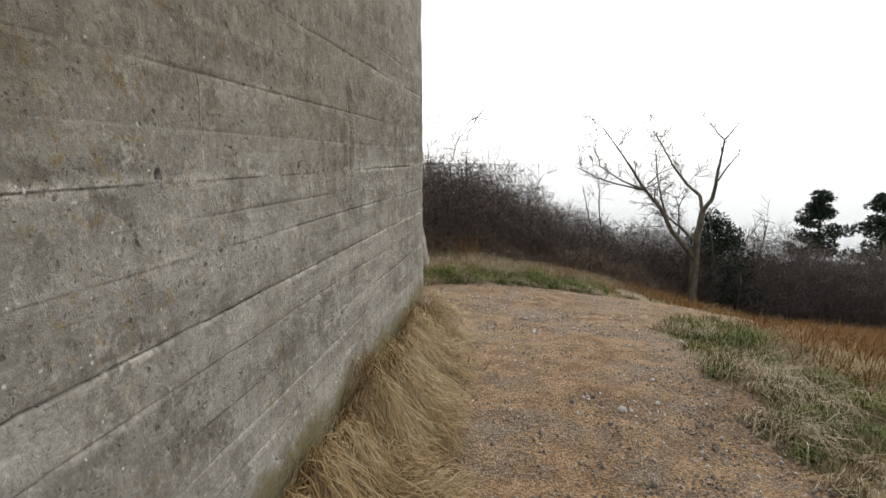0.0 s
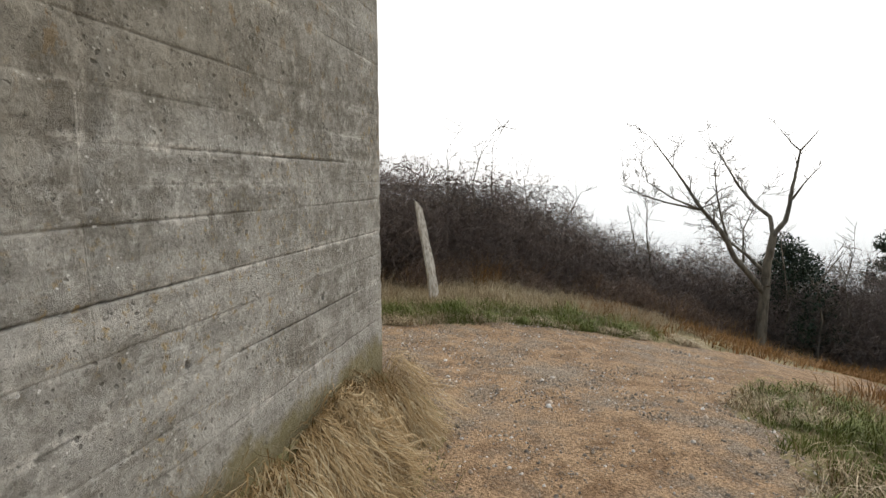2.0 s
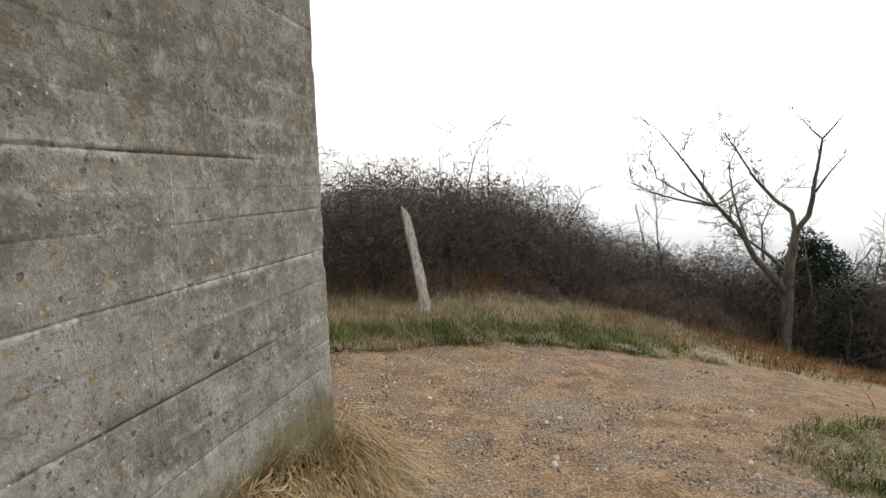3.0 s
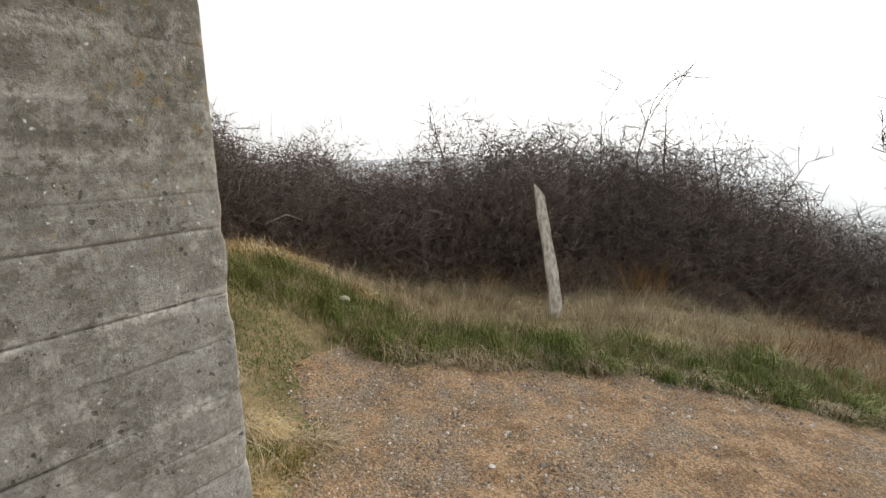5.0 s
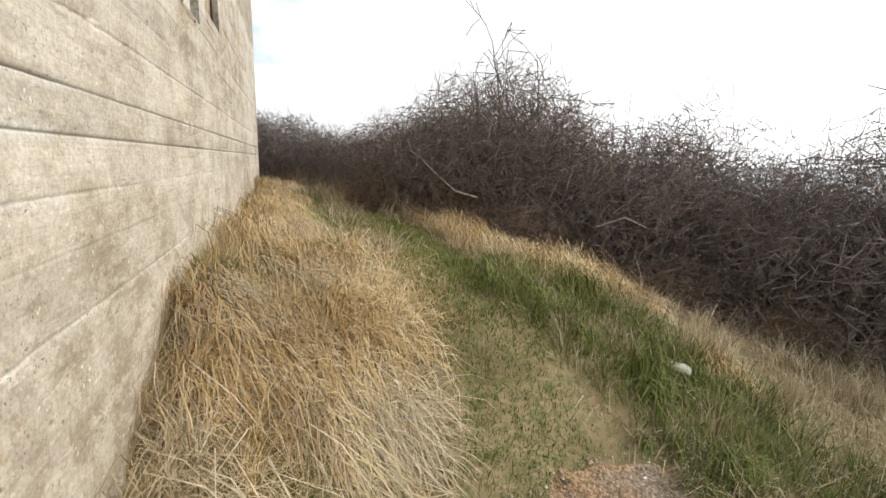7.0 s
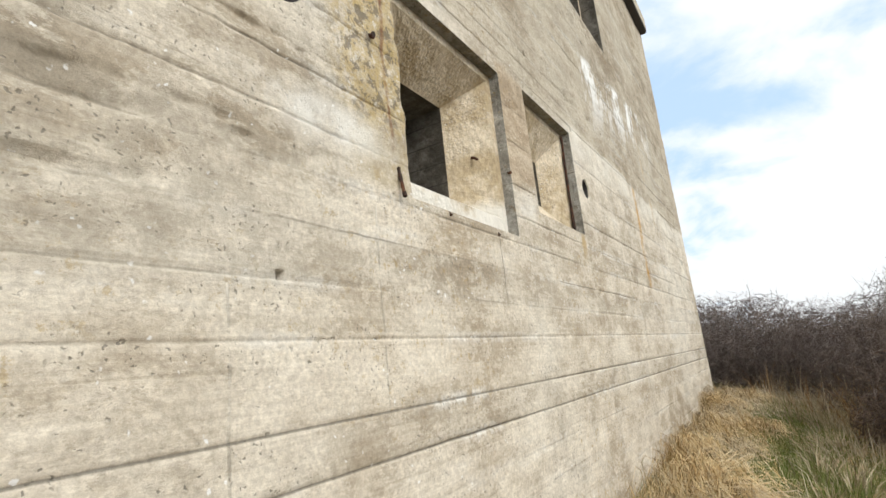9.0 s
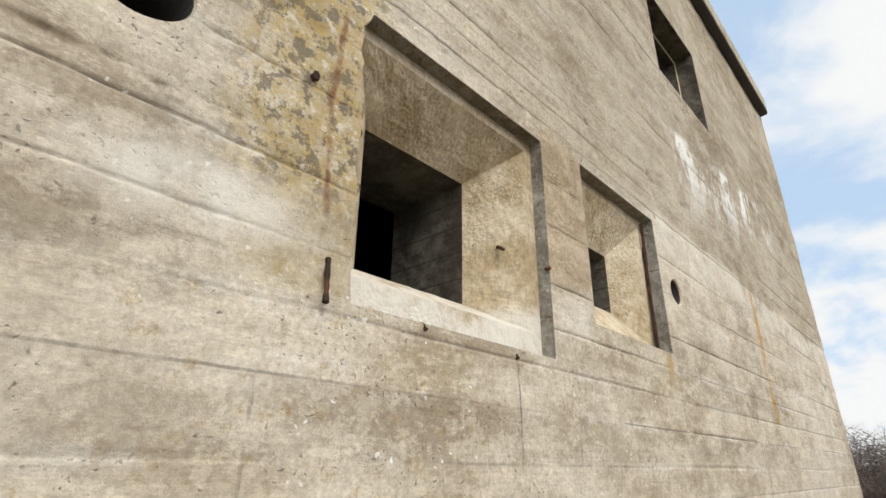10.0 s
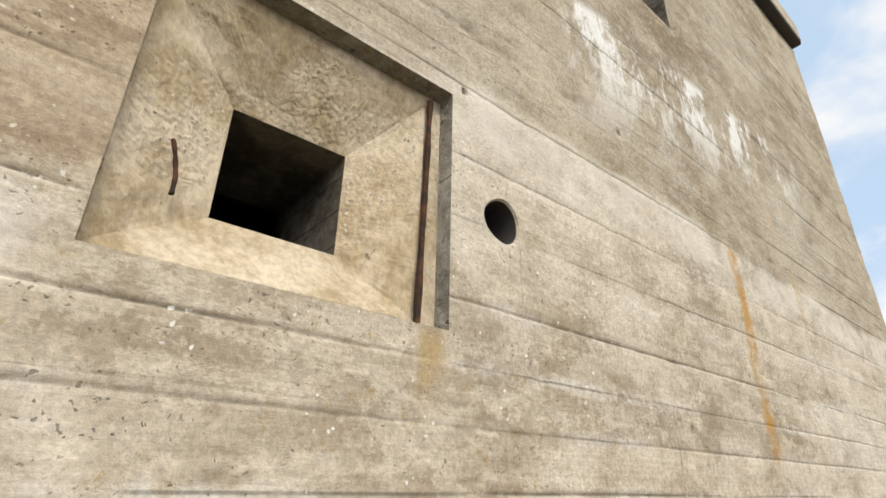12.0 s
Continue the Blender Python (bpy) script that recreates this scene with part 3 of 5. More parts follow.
# dark brown sheet added under the thicket to hide the pale soil
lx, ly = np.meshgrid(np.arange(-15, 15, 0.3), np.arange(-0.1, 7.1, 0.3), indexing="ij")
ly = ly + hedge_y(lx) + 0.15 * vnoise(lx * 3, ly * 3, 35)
floor_sheet = raw_mesh("leaf_litter", np.stack([lx, ly, height(lx, ly) + 0.03 - 0.05 * smooth(0.4, 0.0, ly - hedge_y(lx))], -1).reshape(-1, 3), grid_faces(*lx.shape), DARK_FLOOR, True)
tagged(new("leaf_litter", floor_sheet), "dark ground sheet under the thorn thicket", "leaf litter", kind="stuff")

# ---- the bunker ----
END, TOP, FLOOR = -8.28, 5.66, -0.6
W1 = (-3.20, -2.47, 2.02, 2.755)
W2 = (-4.12, -3.465, 2.175, 2.79)
W3 = (-5.56, -4.66, 4.03, 4.76)
ROUND_HOLES = ((-2.01, 2.475, 0.075), (-4.29, 2.487, 0.058))
TIES_A = ((-3.23, 1.52), (-2.46, 1.53), (-0.76, 0.895), (-1.61, 0.885))
TIES_B = ((-1.985, 1.748), (-3.55, 3.02), (-4.16, 2.82), (-5.1, 2.05), (-4.9, 3.05))



def tidy(values, fixed):
    """Sorted grid lines, dropping those that crowd a fixed one."""
    fixed = np.unique(np.round(fixed, 5))
    values = np.array([v for v in values if np.abs(fixed - v).min() > 0.004])
    return np.unique(np.round(np.concatenate([values, fixed]), 5))


zfix = [FLOOR, TOP]
for z, _ in JOINT_A + JOINT_B:
    zfix += [z - 0.010, z - 0.006, z - 0.003, z, z + 0.0035, z + 0.009]
for w in (W1, W2, W3):
    zfix += [w[2], w[3]]
for _, z, r in ROUND_HOLES:
    zfix += [z - r - 0.012, z + r + 0.012]
for _, z in TIES_A + TIES_B:
    zfix += [z - 0.011, z - 0.007, z, z + 0.007, z + 0.011]
zfix = np.array(sorted(zfix))
zfix = zfix[np.concatenate([[True], np.diff(zfix) > 0.0028])]
ZS = tidy(np.concatenate([np.arange(FLOOR, 0.1, 0.1), np.arange(0.1, 3.4, 0.026), np.arange(3.4, TOP, 0.04)]), zfix)
for w in (W1, W2, W3):  # keep the openings' own heights exact
    for z in w[2:]:
        ZS[np.abs(ZS - z).argmin()] = z
for _, z, r in ROUND_HOLES:
    for e in (z - r - 0.012, z + r + 0.012):
        ZS[np.abs(ZS - e).argmin()] = e


def near_opening(u, z):
    """Distance outside the nearest opening of the north wall."""
    d = np.full(np.broadcast(u, z).shape, 9.0)
    boxes = [W1, W2, W3] + [(x - r - 0.012, x + r + 0.012, c - r - 0.012, c + r + 0.012) for x, c, r in ROUND_HOLES]
    for a, b, c, e in boxes:
        dx, dz = np.maximum(np.maximum(a - u, u - b), 0), np.maximum(np.maximum(c - z, z - e), 0)
        d = np.minimum(d, np.hypot(dx, dz))
    return d


def relief(u, z, joints, ties, seed):
    """How far the face stands out from its plane, and how much each line wanders in height."""
    out = 0.0030 * vnoise(u * 1.7, z * 2.5, seed) + 0.0015 * vnoise(u * 9, z * 9, seed + 1) + 0.0018 * vnoise(u * 27, z * 27, seed + 2)
    out += 0.0012 * vnoise(u * 60, z * 30, seed + 3)
    for n, (zj, s) in enumerate(joints):
        worn = s * smooth(-0.25, 0.5, vnoise(u * 1.1 + 5 * n, u * 0 + n, seed + 4))
        worn = np.maximum(worn, 0.4 * s * (s > 1.05))
        out -= 0.009 * worn * np.exp(-(((z - zj) / 0.0032) ** 2))
        out += 0.003 * (hashed(n, 3.0, seed) - 0.5) * smooth(zj - 0.004, zj + 0.004, z)
        out += 0.0022 * worn * hashed(n, 7.0, seed) * np.exp(-(((z - zj - 0.012) / 0.01) ** 2))
        torn = smooth(0.35, 0.7, vnoise(u * 5 + 3 * n, z * 2, seed + 6)) * np.exp(-(((z - zj) / 0.05) ** 2))
        out -= 0.005 * torn * smooth(-0.3, 0.5, vnoise(u * 38, z * 38, seed + 7))
    # rough honeycombed patches
    comb = smooth(0.42, 0.62, vnoise(u * 1.25, z * 3.1, seed + 8))
    out -= comb * (0.001 + 0.005 * smooth(-0.2, 0.6, vnoise(u * 45, z * 45, seed + 9)))
    for ut, zt in ties:
        out = np.where((u - ut) ** 2 + (z - zt) ** 2 < 0.0102**2, -0.09, out)
    return out


WEAR = 0.03


def chip(z):
    return 0.005 + 0.003 * vnoise(z * 9, z * 0, 91) + 0.038 * smooth(0.0, 0.6, vnoise(z * 13, z * 0 + 2, 92)) * (0.6 + 0.4 * vnoise(z * 45, z * 0 + 4, 93)) + 0.002


# east face, in the plane x = 0
ys = tidy(np.concatenate([np.arange(-16, -4.6, 0.4), np.arange(-4.6, -0.03, 0.021), [-0.03, -0.02, -0.014, -0.008, -0.004]]), [-16.0, 0.0] + [v for y, _ in TIES_A for v in (y - 0.011, y - 0.007, y, y + 0.007, y + 0.011)])
U, Z = np.meshgrid(ys, ZS, indexing="ij")
seam = np.exp(-(((U + 1.88 + 0.03 * vnoise(Z * 3, Z * 0, 77)) / 0.012) ** 2)) * smooth(1.0, 1.15, Z) * smooth(2.3, 2.0, Z)
out = relief(U, Z, JOINT_A, TIES_A, 40) - 0.010 * seam
e = np.clip(1 + U / WEAR, 0, 1)
c = chip(Z)
out = out * (1 - e) - c * e**2
yy = np.where(e >= 1, U - c, U)
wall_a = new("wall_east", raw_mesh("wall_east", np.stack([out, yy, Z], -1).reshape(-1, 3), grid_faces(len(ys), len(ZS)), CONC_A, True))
tagged(wall_a, "grey board-marked concrete bunker wall with lichen", "wall", kind="structure")

def broken_jamb(x, z):
    """The first embrasure's eastern edge has crumbled: how far it wanders along the wall."""
    wander = 0.012 * vnoise(z * 7, z * 0 + 3, 94) + 0.008 * vnoise(z * 19, z * 0 + 5, 95) + 0.006 * vnoise(z * 47, z * 0, 96)
    return (wander + 0.012) * smooth(2.03, 2.12, z) * smooth(2.75, 2.70, z) * np.exp(-(((x - W1[1]) / 0.06) ** 2))


# north face, in the plane y = 0, with its embrasures
xfix = [END, 0.0]
for w in (W1, W2, W3):
    xfix += [w[0], w[1]]
for x, _, r in ROUND_HOLES:
    xfix += [x - r - 0.012, x + r + 0.012]
for x, _ in TIES_B:
    xfix += [x - 0.011, x - 0.007, x, x + 0.007, x + 0.011]
xs = tidy(np.concatenate([np.arange(END, -6.2, 0.05), np.arange(-6.2, -0.06, 0.021), [-0.03, -0.02, -0.014, -0.008, -0.004]]), xfix)
U, Z = np.meshgrid(xs, ZS, indexing="ij")
gap = near_opening(U, Z)
calm = smooth(0.0, 0.035, gap)
e = np.clip(1 + U / WEAR, 0, 1)
c = chip(Z)
out = relief(U, Z, JOINT_B, TIES_B, 140)
# broken-off skin beside the first embrasure
gouges = ((-1.42, 1.84, 0.42, 0.05), (-1.75, 2.02, 0.45, 0.035), (-1.2, 1.62, 0.3, 0.02), (-1.9, 2.28, 0.35, 0.02), (-1.3, 2.1, 0.4, 0.06), (-2.9, 1.93, 0.3, 0.015), (-4.3, 3.05, 0.5, 0.02), (-5.2, 4.0, 0.4, 0.05))
for cx, cz, lx, lz in gouges:
    d = ((U - cx) / lx) ** 2 + ((Z - cz + 0.05 * (U - cx)) / lz) ** 2
    out -= smooth(1.3, 0.5, d) * (0.001 + 0.009 * smooth(-0.1, 0.5, vnoise(U * 32, Z * 42, 155)))
spall = smooth(0.42, 0.0, np.abs(U + 2.3)) * smooth(0.6, 0.1, np.abs(Z - 2.6)) * smooth(-0.1, 0.5, vnoise(U * 7, Z * 5, 150))
out -= 0.022 * spall * (0.6 + 0.4 * vnoise(U * 25, Z * 25, 151))
out = out * calm * (1 - e) - c * e**2
xx = np.where(e >= 1, U - c, U) + broken_jamb(U, Z)
F = grid_faces(len(xs), len(ZS))
mu, mz = (xs[:-1] + xs[1:]) / 2, (ZS[:-1] + ZS[1:]) / 2
MU, MZ = np.meshgrid(mu, mz, indexing="ij")
F = F[(near_opening(MU, MZ) > 1e-6).reshape(-1)][:, ::-1]
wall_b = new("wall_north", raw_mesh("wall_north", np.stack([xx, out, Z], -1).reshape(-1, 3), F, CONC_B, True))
tagged(wall_b, "pale board-marked concrete bunker wall with gun embrasures", "wall", kind="structure")


def loft(name, rings, parent, seed, jitter=0.004, steps=44, material=CONC_R, crumble=False):
    """A funnel through rectangular rings (x0, x1, z0, z1, y), roughened; seen from inside."""
    verts, faces = [], []
    for side in range(4):
        for (a, b) in zip(rings[:-1], rings[1:]):
            def corner(r, n):
                return [(r[0], r[2]), (r[1], r[2]), (r[1], r[3]), (r[0], r[3])][n % 4]
            m = max(2, int(abs(a[4] - b[4]) / 0.03) + 2)
            m = min(m, 14)
            base = len(verts)
            for i in range(steps + 1):
                s = i / steps
                for j in range(m + 1):
                    q = j / m
                    pa = np.array(corner(a, side)) * (1 - s) + np.array(corner(a, side + 1)) * s
                    pb = np.array(corner(b, side)) * (1 - s) + np.array(corner(b, side + 1)) * s
                    p = pa * (1 - q) + pb * q
                    y = a[4] * (1 - q) + b[4] * q
                    ease = 1.0 if 0 < i < steps and 0 < j < m else 0.0
                    d = jitter * ease * float(vnoise(p[0] * 30 + seed, p[1] * 30 + y * 30, seed) + 0.25 * vnoise(p[0] * 75 + y * 75, p[1] * 75 + y * 40, seed + 1))
                    if crumble and y > -0.15:
                        p = p + np.array((float(broken_jamb(p[0], p[1])) * (1 + y / 0.15), 0))
                    nx, nz = ((0, 1), (-1, 0), (0, -1), (1, 0))[side]
                    verts.append((p[0] + nx * d, y + d * 0.4, p[1] + nz * d))
            for i in range(steps):
                for j in range(m):
                    v = base + i * (m + 1) + j
                    faces.append((v, v + 1, v + m + 2, v + m + 1))
    me = raw_mesh(name, verts, faces, material, False)
    return part(name, me, parent)


def ring(w, l, r, b, t, y):
    """The rectangle w drawn in by l (low x), r (high x), b and t, at depth y."""
    return (w[0] + l, w[1] - r, w[2] + b, w[3] - t, y)


# rebates in darker concrete: the shade under their lintels is put into colour
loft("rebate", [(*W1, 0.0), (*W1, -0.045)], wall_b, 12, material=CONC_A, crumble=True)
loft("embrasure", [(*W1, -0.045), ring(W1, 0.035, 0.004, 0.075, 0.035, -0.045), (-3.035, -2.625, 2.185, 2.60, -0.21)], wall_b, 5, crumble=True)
loft("throat", [(-3.035, -2.625, 2.185, 2.60, -0.21), (-3.03, -2.60, 2.175, 2.60, -0.54)], wall_b, 8, 0.002, material=CONC_SHADE)
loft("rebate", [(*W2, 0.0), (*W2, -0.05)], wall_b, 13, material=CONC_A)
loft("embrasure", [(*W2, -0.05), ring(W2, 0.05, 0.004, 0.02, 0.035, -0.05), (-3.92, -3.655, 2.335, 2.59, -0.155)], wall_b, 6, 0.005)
loft("throat", [(-3.92, -3.655, 2.335, 2.59, -0.155), (-3.92, -3.63, 2.32, 2.59, -0.54)], wall_b, 9, 0.002, material=CONC_SHADE)
# the upper rebate takes the dark inner concrete as shade on its soffit
loft("rebate", [(*W3, 0.0), (*W3, -0.13)], wall_b, 14, material=CONC_SHADE)
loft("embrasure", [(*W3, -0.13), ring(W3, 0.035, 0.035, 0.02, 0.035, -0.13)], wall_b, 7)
loft("throat", [ring(W3, 0.035, 0.035, 0.02, 0.035, -0.13), ring(W3, 0.035, 0.035, 0.02, 0.035, -0.54)], wall_b, 10, 0.002, material=CONC_SHADE)


def round_hole(x, z, r):
    """A round hole through the wall, with the square of wall round it."""
    n, h = 32, r + 0.012
    verts, faces = [], []
    for i in range(n):
        a = math.tau * i / n
        ca, sa = math.cos(a), math.sin(a)
        k = h / max(abs(ca), abs(sa))
        rr = r * (1 + 0.04 * math.sin(3 * a + x))
        verts += [(x + k * ca, 0, z + k * sa), (x + (rr + 0.004) * ca, -0.001, z + (rr + 0.004) * sa), (x + rr * ca, -0.008, z + rr * sa), (x + rr * 0.97 * ca, -0.5, z + rr * 0.97 * sa), (x, -0.5, z)]
    for i in range(n):
        a, b = 5 * i, 5 * ((i + 1) % n)
        faces += [(a + j, b + j, b + j + 1, a + j + 1) for j in range(3)] + [(a + 3, b + 3, a + 4)]
    part("hole_rim", raw_mesh("hole_rim", verts, [f for m, f in enumerate(faces) if m % 4 < 2], CONC_B), wall_b)
    # the bore's dark grey stands in for the shade inside the hole
    part("pipe", raw_mesh("pipe", verts, [f for m, f in enumerate(faces) if m % 4 > 1], ROOFING_AND_SHADE), wall_b, "bore of the round hole, coloured dark for its shade")


for p in ROUND_HOLES:
    round_hole(*p)


def box_mesh(name, lo, hi, material, bevel=0.0):
    bm = bmesh.new()
    lo, hi = Vector(lo), Vector(hi)
    bmesh.ops.create_cube(bm, size=1, matrix=Matrix.LocRotScale((lo + hi) / 2, None, hi - lo))
    if bevel:
        bmesh.ops.bevel(bm, geom=bm.edges[:], offset=bevel, segments=2, affect="EDGES", profile=0.6)
    me = bpy.data.meshes.new(name)
    bm.to_mesh(me)
    bm.free()
    me.materials.append(material)
    return me


# dark chambers behind the embrasures: floors, roofs and partitions, with the wall's back face cut for each throat
def holed(name, y, u, v, holes, material):
    """An upright sheet at depth y with rectangular holes."""
    us = sorted(set([u[0], u[1]] + [q for h in holes for q in h[:2]]))
    vs = sorted(set([v[0], v[1]] + [q for h in holes for q in h[2:]]))
    verts = [(a, y, b) for a in us for b in vs]
    faces = []
    for i in range(len(us) - 1):
        for j in range(len(vs) - 1):
            ma, mb = (us[i] + us[i + 1]) / 2, (vs[j] + vs[j + 1]) / 2
            if not any(h[0] < ma < h[1] and h[2] < mb < h[3] for h in holes):
                n = i * len(vs) + j
                faces.append((n, n + len(vs), n + len(vs) + 1, n + 1))
    return raw_mesh(name, verts, faces, material)


tagged(new("wall_inner", holed("wall_inner", -0.54, (END + 0.9, -0.9), (0.4, 5.4), [(-3.03, -2.60, 2.175, 2.60), (-3.92, -3.63, 2.32, 2.59), (W3[0] + 0.035, W3[1] - 0.035, W3[2] + 0.02, W3[3] - 0.035)], CONC_SHADE)), "inner face of the bunker wall", "wall", kind="structure")
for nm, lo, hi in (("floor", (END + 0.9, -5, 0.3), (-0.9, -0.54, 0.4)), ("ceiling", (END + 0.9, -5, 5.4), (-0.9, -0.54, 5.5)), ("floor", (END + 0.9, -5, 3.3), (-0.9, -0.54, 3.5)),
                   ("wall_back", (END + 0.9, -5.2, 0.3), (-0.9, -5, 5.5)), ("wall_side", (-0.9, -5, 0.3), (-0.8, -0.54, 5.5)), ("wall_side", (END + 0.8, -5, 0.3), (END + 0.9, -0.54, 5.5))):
    tagged(new(nm, box_mesh(nm, lo, hi, CONC_SHADE)), "bare concrete inside the bunker", "wall", kind="structure")
tagged(new("wall_west", box_mesh("wall_west", (END, -16, FLOOR), (END + 0.6, -0.004, TOP), CONC_A)), "plain concrete end wall", "wall", kind="structure")
tagged(new("wall_south", box_mesh("wall_south", (END + 0.6, -16, FLOOR), (-0.03, -15.4, TOP), CONC_A)), "plain concrete rear wall", "wall", kind="structure")


# roof slab: a thin course standing out over the walls, dark for the overhang's shade, and a cambered concrete slab on
# it
def slab(name, over, z0, z1, bevel, material):
    x0, x1, y0, y1 = END + 0.02, over, -16.0 - over, over
    rad, n = 0.03, 4
    pts = [(x1, y0), (x1, y1)]
    for i in range(n + 1):
        a = math.pi / 2 + math.pi / 2 * i / n
        pts.append((x0 + rad + rad * math.cos(a), y1 - rad + rad * math.sin(a)))
    pts.append((x0, y0))
    bm = bmesh.new()
    f = bm.faces.new([bm.verts.new((x, y, z0)) for x, y in pts])
    r = bmesh.ops.extrude_face_region(bm, geom=[f])
    top = [v for v in r["geom"] if isinstance(v, bmesh.types.BMVert)]
    bmesh.ops.translate(bm, verts=top, vec=(0, 0, z1 - z0))
    if bevel:
        edges = [ed for ed in bm.edges if all(v.co.z > z1 - 0.01 for v in ed.verts)]
        bmesh.ops.bevel(bm, geom=edges, offset=bevel, segments=5, affect="EDGES", profile=0.5)
    bmesh.ops.recalc_face_normals(bm, faces=bm.faces[:])
    me = bpy.data.meshes.new(name)
    bm.to_mesh(me)
    me.materials.append(material)
    return me


tagged(new("roof_edge", slab("roof_edge", 0.085, TOP + 0.003, TOP + 0.025, 0, ROOFING_AND_SHADE)), "thin dark layer for the shade under the roof slab", "roof", kind="structure")
tagged(new("roof", slab("roof", 0.09, TOP + 0.028, TOP + 0.5, 0.3, CONC_B)), "overhanging concrete roof slab", "roof", kind="structure")


def rod(name, a, b, r, material, parent=None, sides=6, bend=0.0, seed=0):
    """A bar from a to b, slightly uneven."""
    a, b = Vector(a), Vector(b)
    d = (b - a).normalized()
    s = d.orthogonal().normalized()
    t = d.cross(s)
    verts, faces, n = [], [], 8
    rng = random.Random(seed)
    for i in range(n + 1):
        q = i / n
        c = a.lerp(b, q) + s * bend * math.sin(q * math.pi) + s * rng.uniform(-1, 1) * r * 0.25
        rr = r * rng.uniform(0.75, 1.15)
        verts += [c + (s * math.cos(math.tau * m / sides) + t * math.sin(math.tau * m / sides)) * rr for m in range(sides)]
        if i:
            o = (i - 1) * sides
            faces += [(o + m, o + (m + 1) % sides, o + sides + (m + 1) % sides, o + sides + m) for m in range(sides)]
    faces += [tuple(range(sides))[::-1], tuple(range(n * sides, (n + 1) * sides))]
    return part(name, raw_mesh(name, verts, faces, material), parent)


iron = [rod("reinforcing_bar", (-2.410, 0.002, 2.092), (-2.398, 0.026, 2.0), 0.0062, RUST, seed=1),
        rod("reinforcing_bar", (-4.075, -0.034, 2.765), (-4.062, -0.036, 2.185), 0.0085, RUST, bend=0.006, seed=2),
        rod("reinforcing_bar", (-3.555, -0.075, 2.42), (-3.57, -0.055, 2.31), 0.0045, RUST, bend=0.010, seed=3),
        rod("reinforcing_bar", (-2.33, -0.02, 2.475), (-2.33, 0.014, 2.468), 0.009, RUST, seed=4),
        rod("reinforcing_bar", (-2.67, -0.01, 2.02), (-2.67, 0.006, 2.004), 0.006, RUST, seed=5),
        rod("reinforcing_bar", (-3.005, -0.01, 2.012), (-3.005, 0.006, 1.992), 0.0055, RUST, seed=6),
        rod("reinforcing_bar", (-3.205, -0.02, 2.30), (-3.192, 0.004, 2.292), 0.006, RUST, seed=7),
        rod("reinforcing_bar", (-3.10, -0.12, 2.37), (-3.09, -0.09, 2.35), 0.006, RUST, seed=8)]
for ob in iron:
    tagged(ob, "rusty iron bar stub set in the concrete wall", "iron bar", "rusted bars in the wall")


# ---- pebbles and grass, as loose stuff ----


def fast_mesh(name, V, tri, material, smoothed=False):
    me = bpy.data.meshes.new(name)
    V, tri = np.ascontiguousarray(V, np.float32), np.ascontiguousarray(tri, np.int32)
    me.vertices.add(len(V))
    me.vertices.foreach_set("co", V.ravel())
    me.loops.add(tri.size)
    me.loops.foreach_set("vertex_index", tri.ravel())
    me.polygons.add(len(tri))
    me.polygons.foreach_set("loop_start", np.arange(0, tri.size, 3, dtype=np.int32))
    me.polygons.foreach_set("loop_total", np.full(len(tri), 3, np.int32))
    me.materials.append(material)
    me.update(calc_edges=True)
    me.validate()
    if smoothed:
        shade_smooth(me)
    return me


def pebbles(n, box, size, keep, seed):
    g = np.random.default_rng(seed)
    x, y = g.uniform(box[0], box[1], n), g.uniform(box[2], box[3], n)
    ok = keep(x, y)
    x, y = x[ok], y[ok]
    n = len(x)
    s = size * np.exp(g.normal(0, 0.45, n))
    z = height(x, y) + 0.012 + s * 0.15
    base = np.array([(1, 0, -0.3), (0.3, 0.95, -0.3), (-0.8, 0.6, -0.3), (-0.8, -0.6, -0.3), (0.3, -0.95, -0.3), (0.45, 0.25, 0.7), (-0.4, -0.1, 0.75)])
    tri = np.array([(0, 1, 5), (1, 2, 6), (1, 6, 5), (2, 3, 6), (3, 4, 6), (4, 5, 6), (4, 0, 5)])
    a = g.uniform(0, math.tau, n)
    P = base[None] * (1 + g.uniform(-0.25, 0.25, (n, 7, 3))) * s[:, None, None]
    P[:, :, 0] *= g.uniform(0.8, 1.5, n)[:, None]
    c, q = np.cos(a)[:, None], np.sin(a)[:, None]
    P = np.stack([P[..., 0] * c - P[..., 1] * q, P[..., 0] * q + P[..., 1] * c, P[..., 2]], -1) + np.stack([x, y, z], -1)[:, None]
    return P.reshape(-1, 3), (tri[None] + 7 * np.arange(n)[:, None, None]).reshape(-1, 3)


def stony(x, y):
    """Where the grey gravel lies thick between the sandy patches."""
    d = 0.5 + 0.5 * vnoise(x * 1.1, y * 1.1, 55) + 0.25 * vnoise(x * 4, y * 4, 56)
    return (gravel_in(x, y) > -0.06) & (np.random.default_rng(3).uniform(0, 1, len(x)) < np.clip(d * 0.85, 0.1, 1))


Va, Ta = pebbles(120000, (-1.7, 2.7, -3.8, 3.2), 0.005, stony, 1)
Vb, Tb = pebbles(1800, (-1.7, 3.2, -4.0, 3.6), 0.007, stony, 2)
tagged(new("gravel", fast_mesh("gravel", np.concatenate([Va, Vb]), np.concatenate([Ta, Tb + len(Va)]), STONE)), "loose grey and brown pebbles on the path", "gravel", kind="stuff")


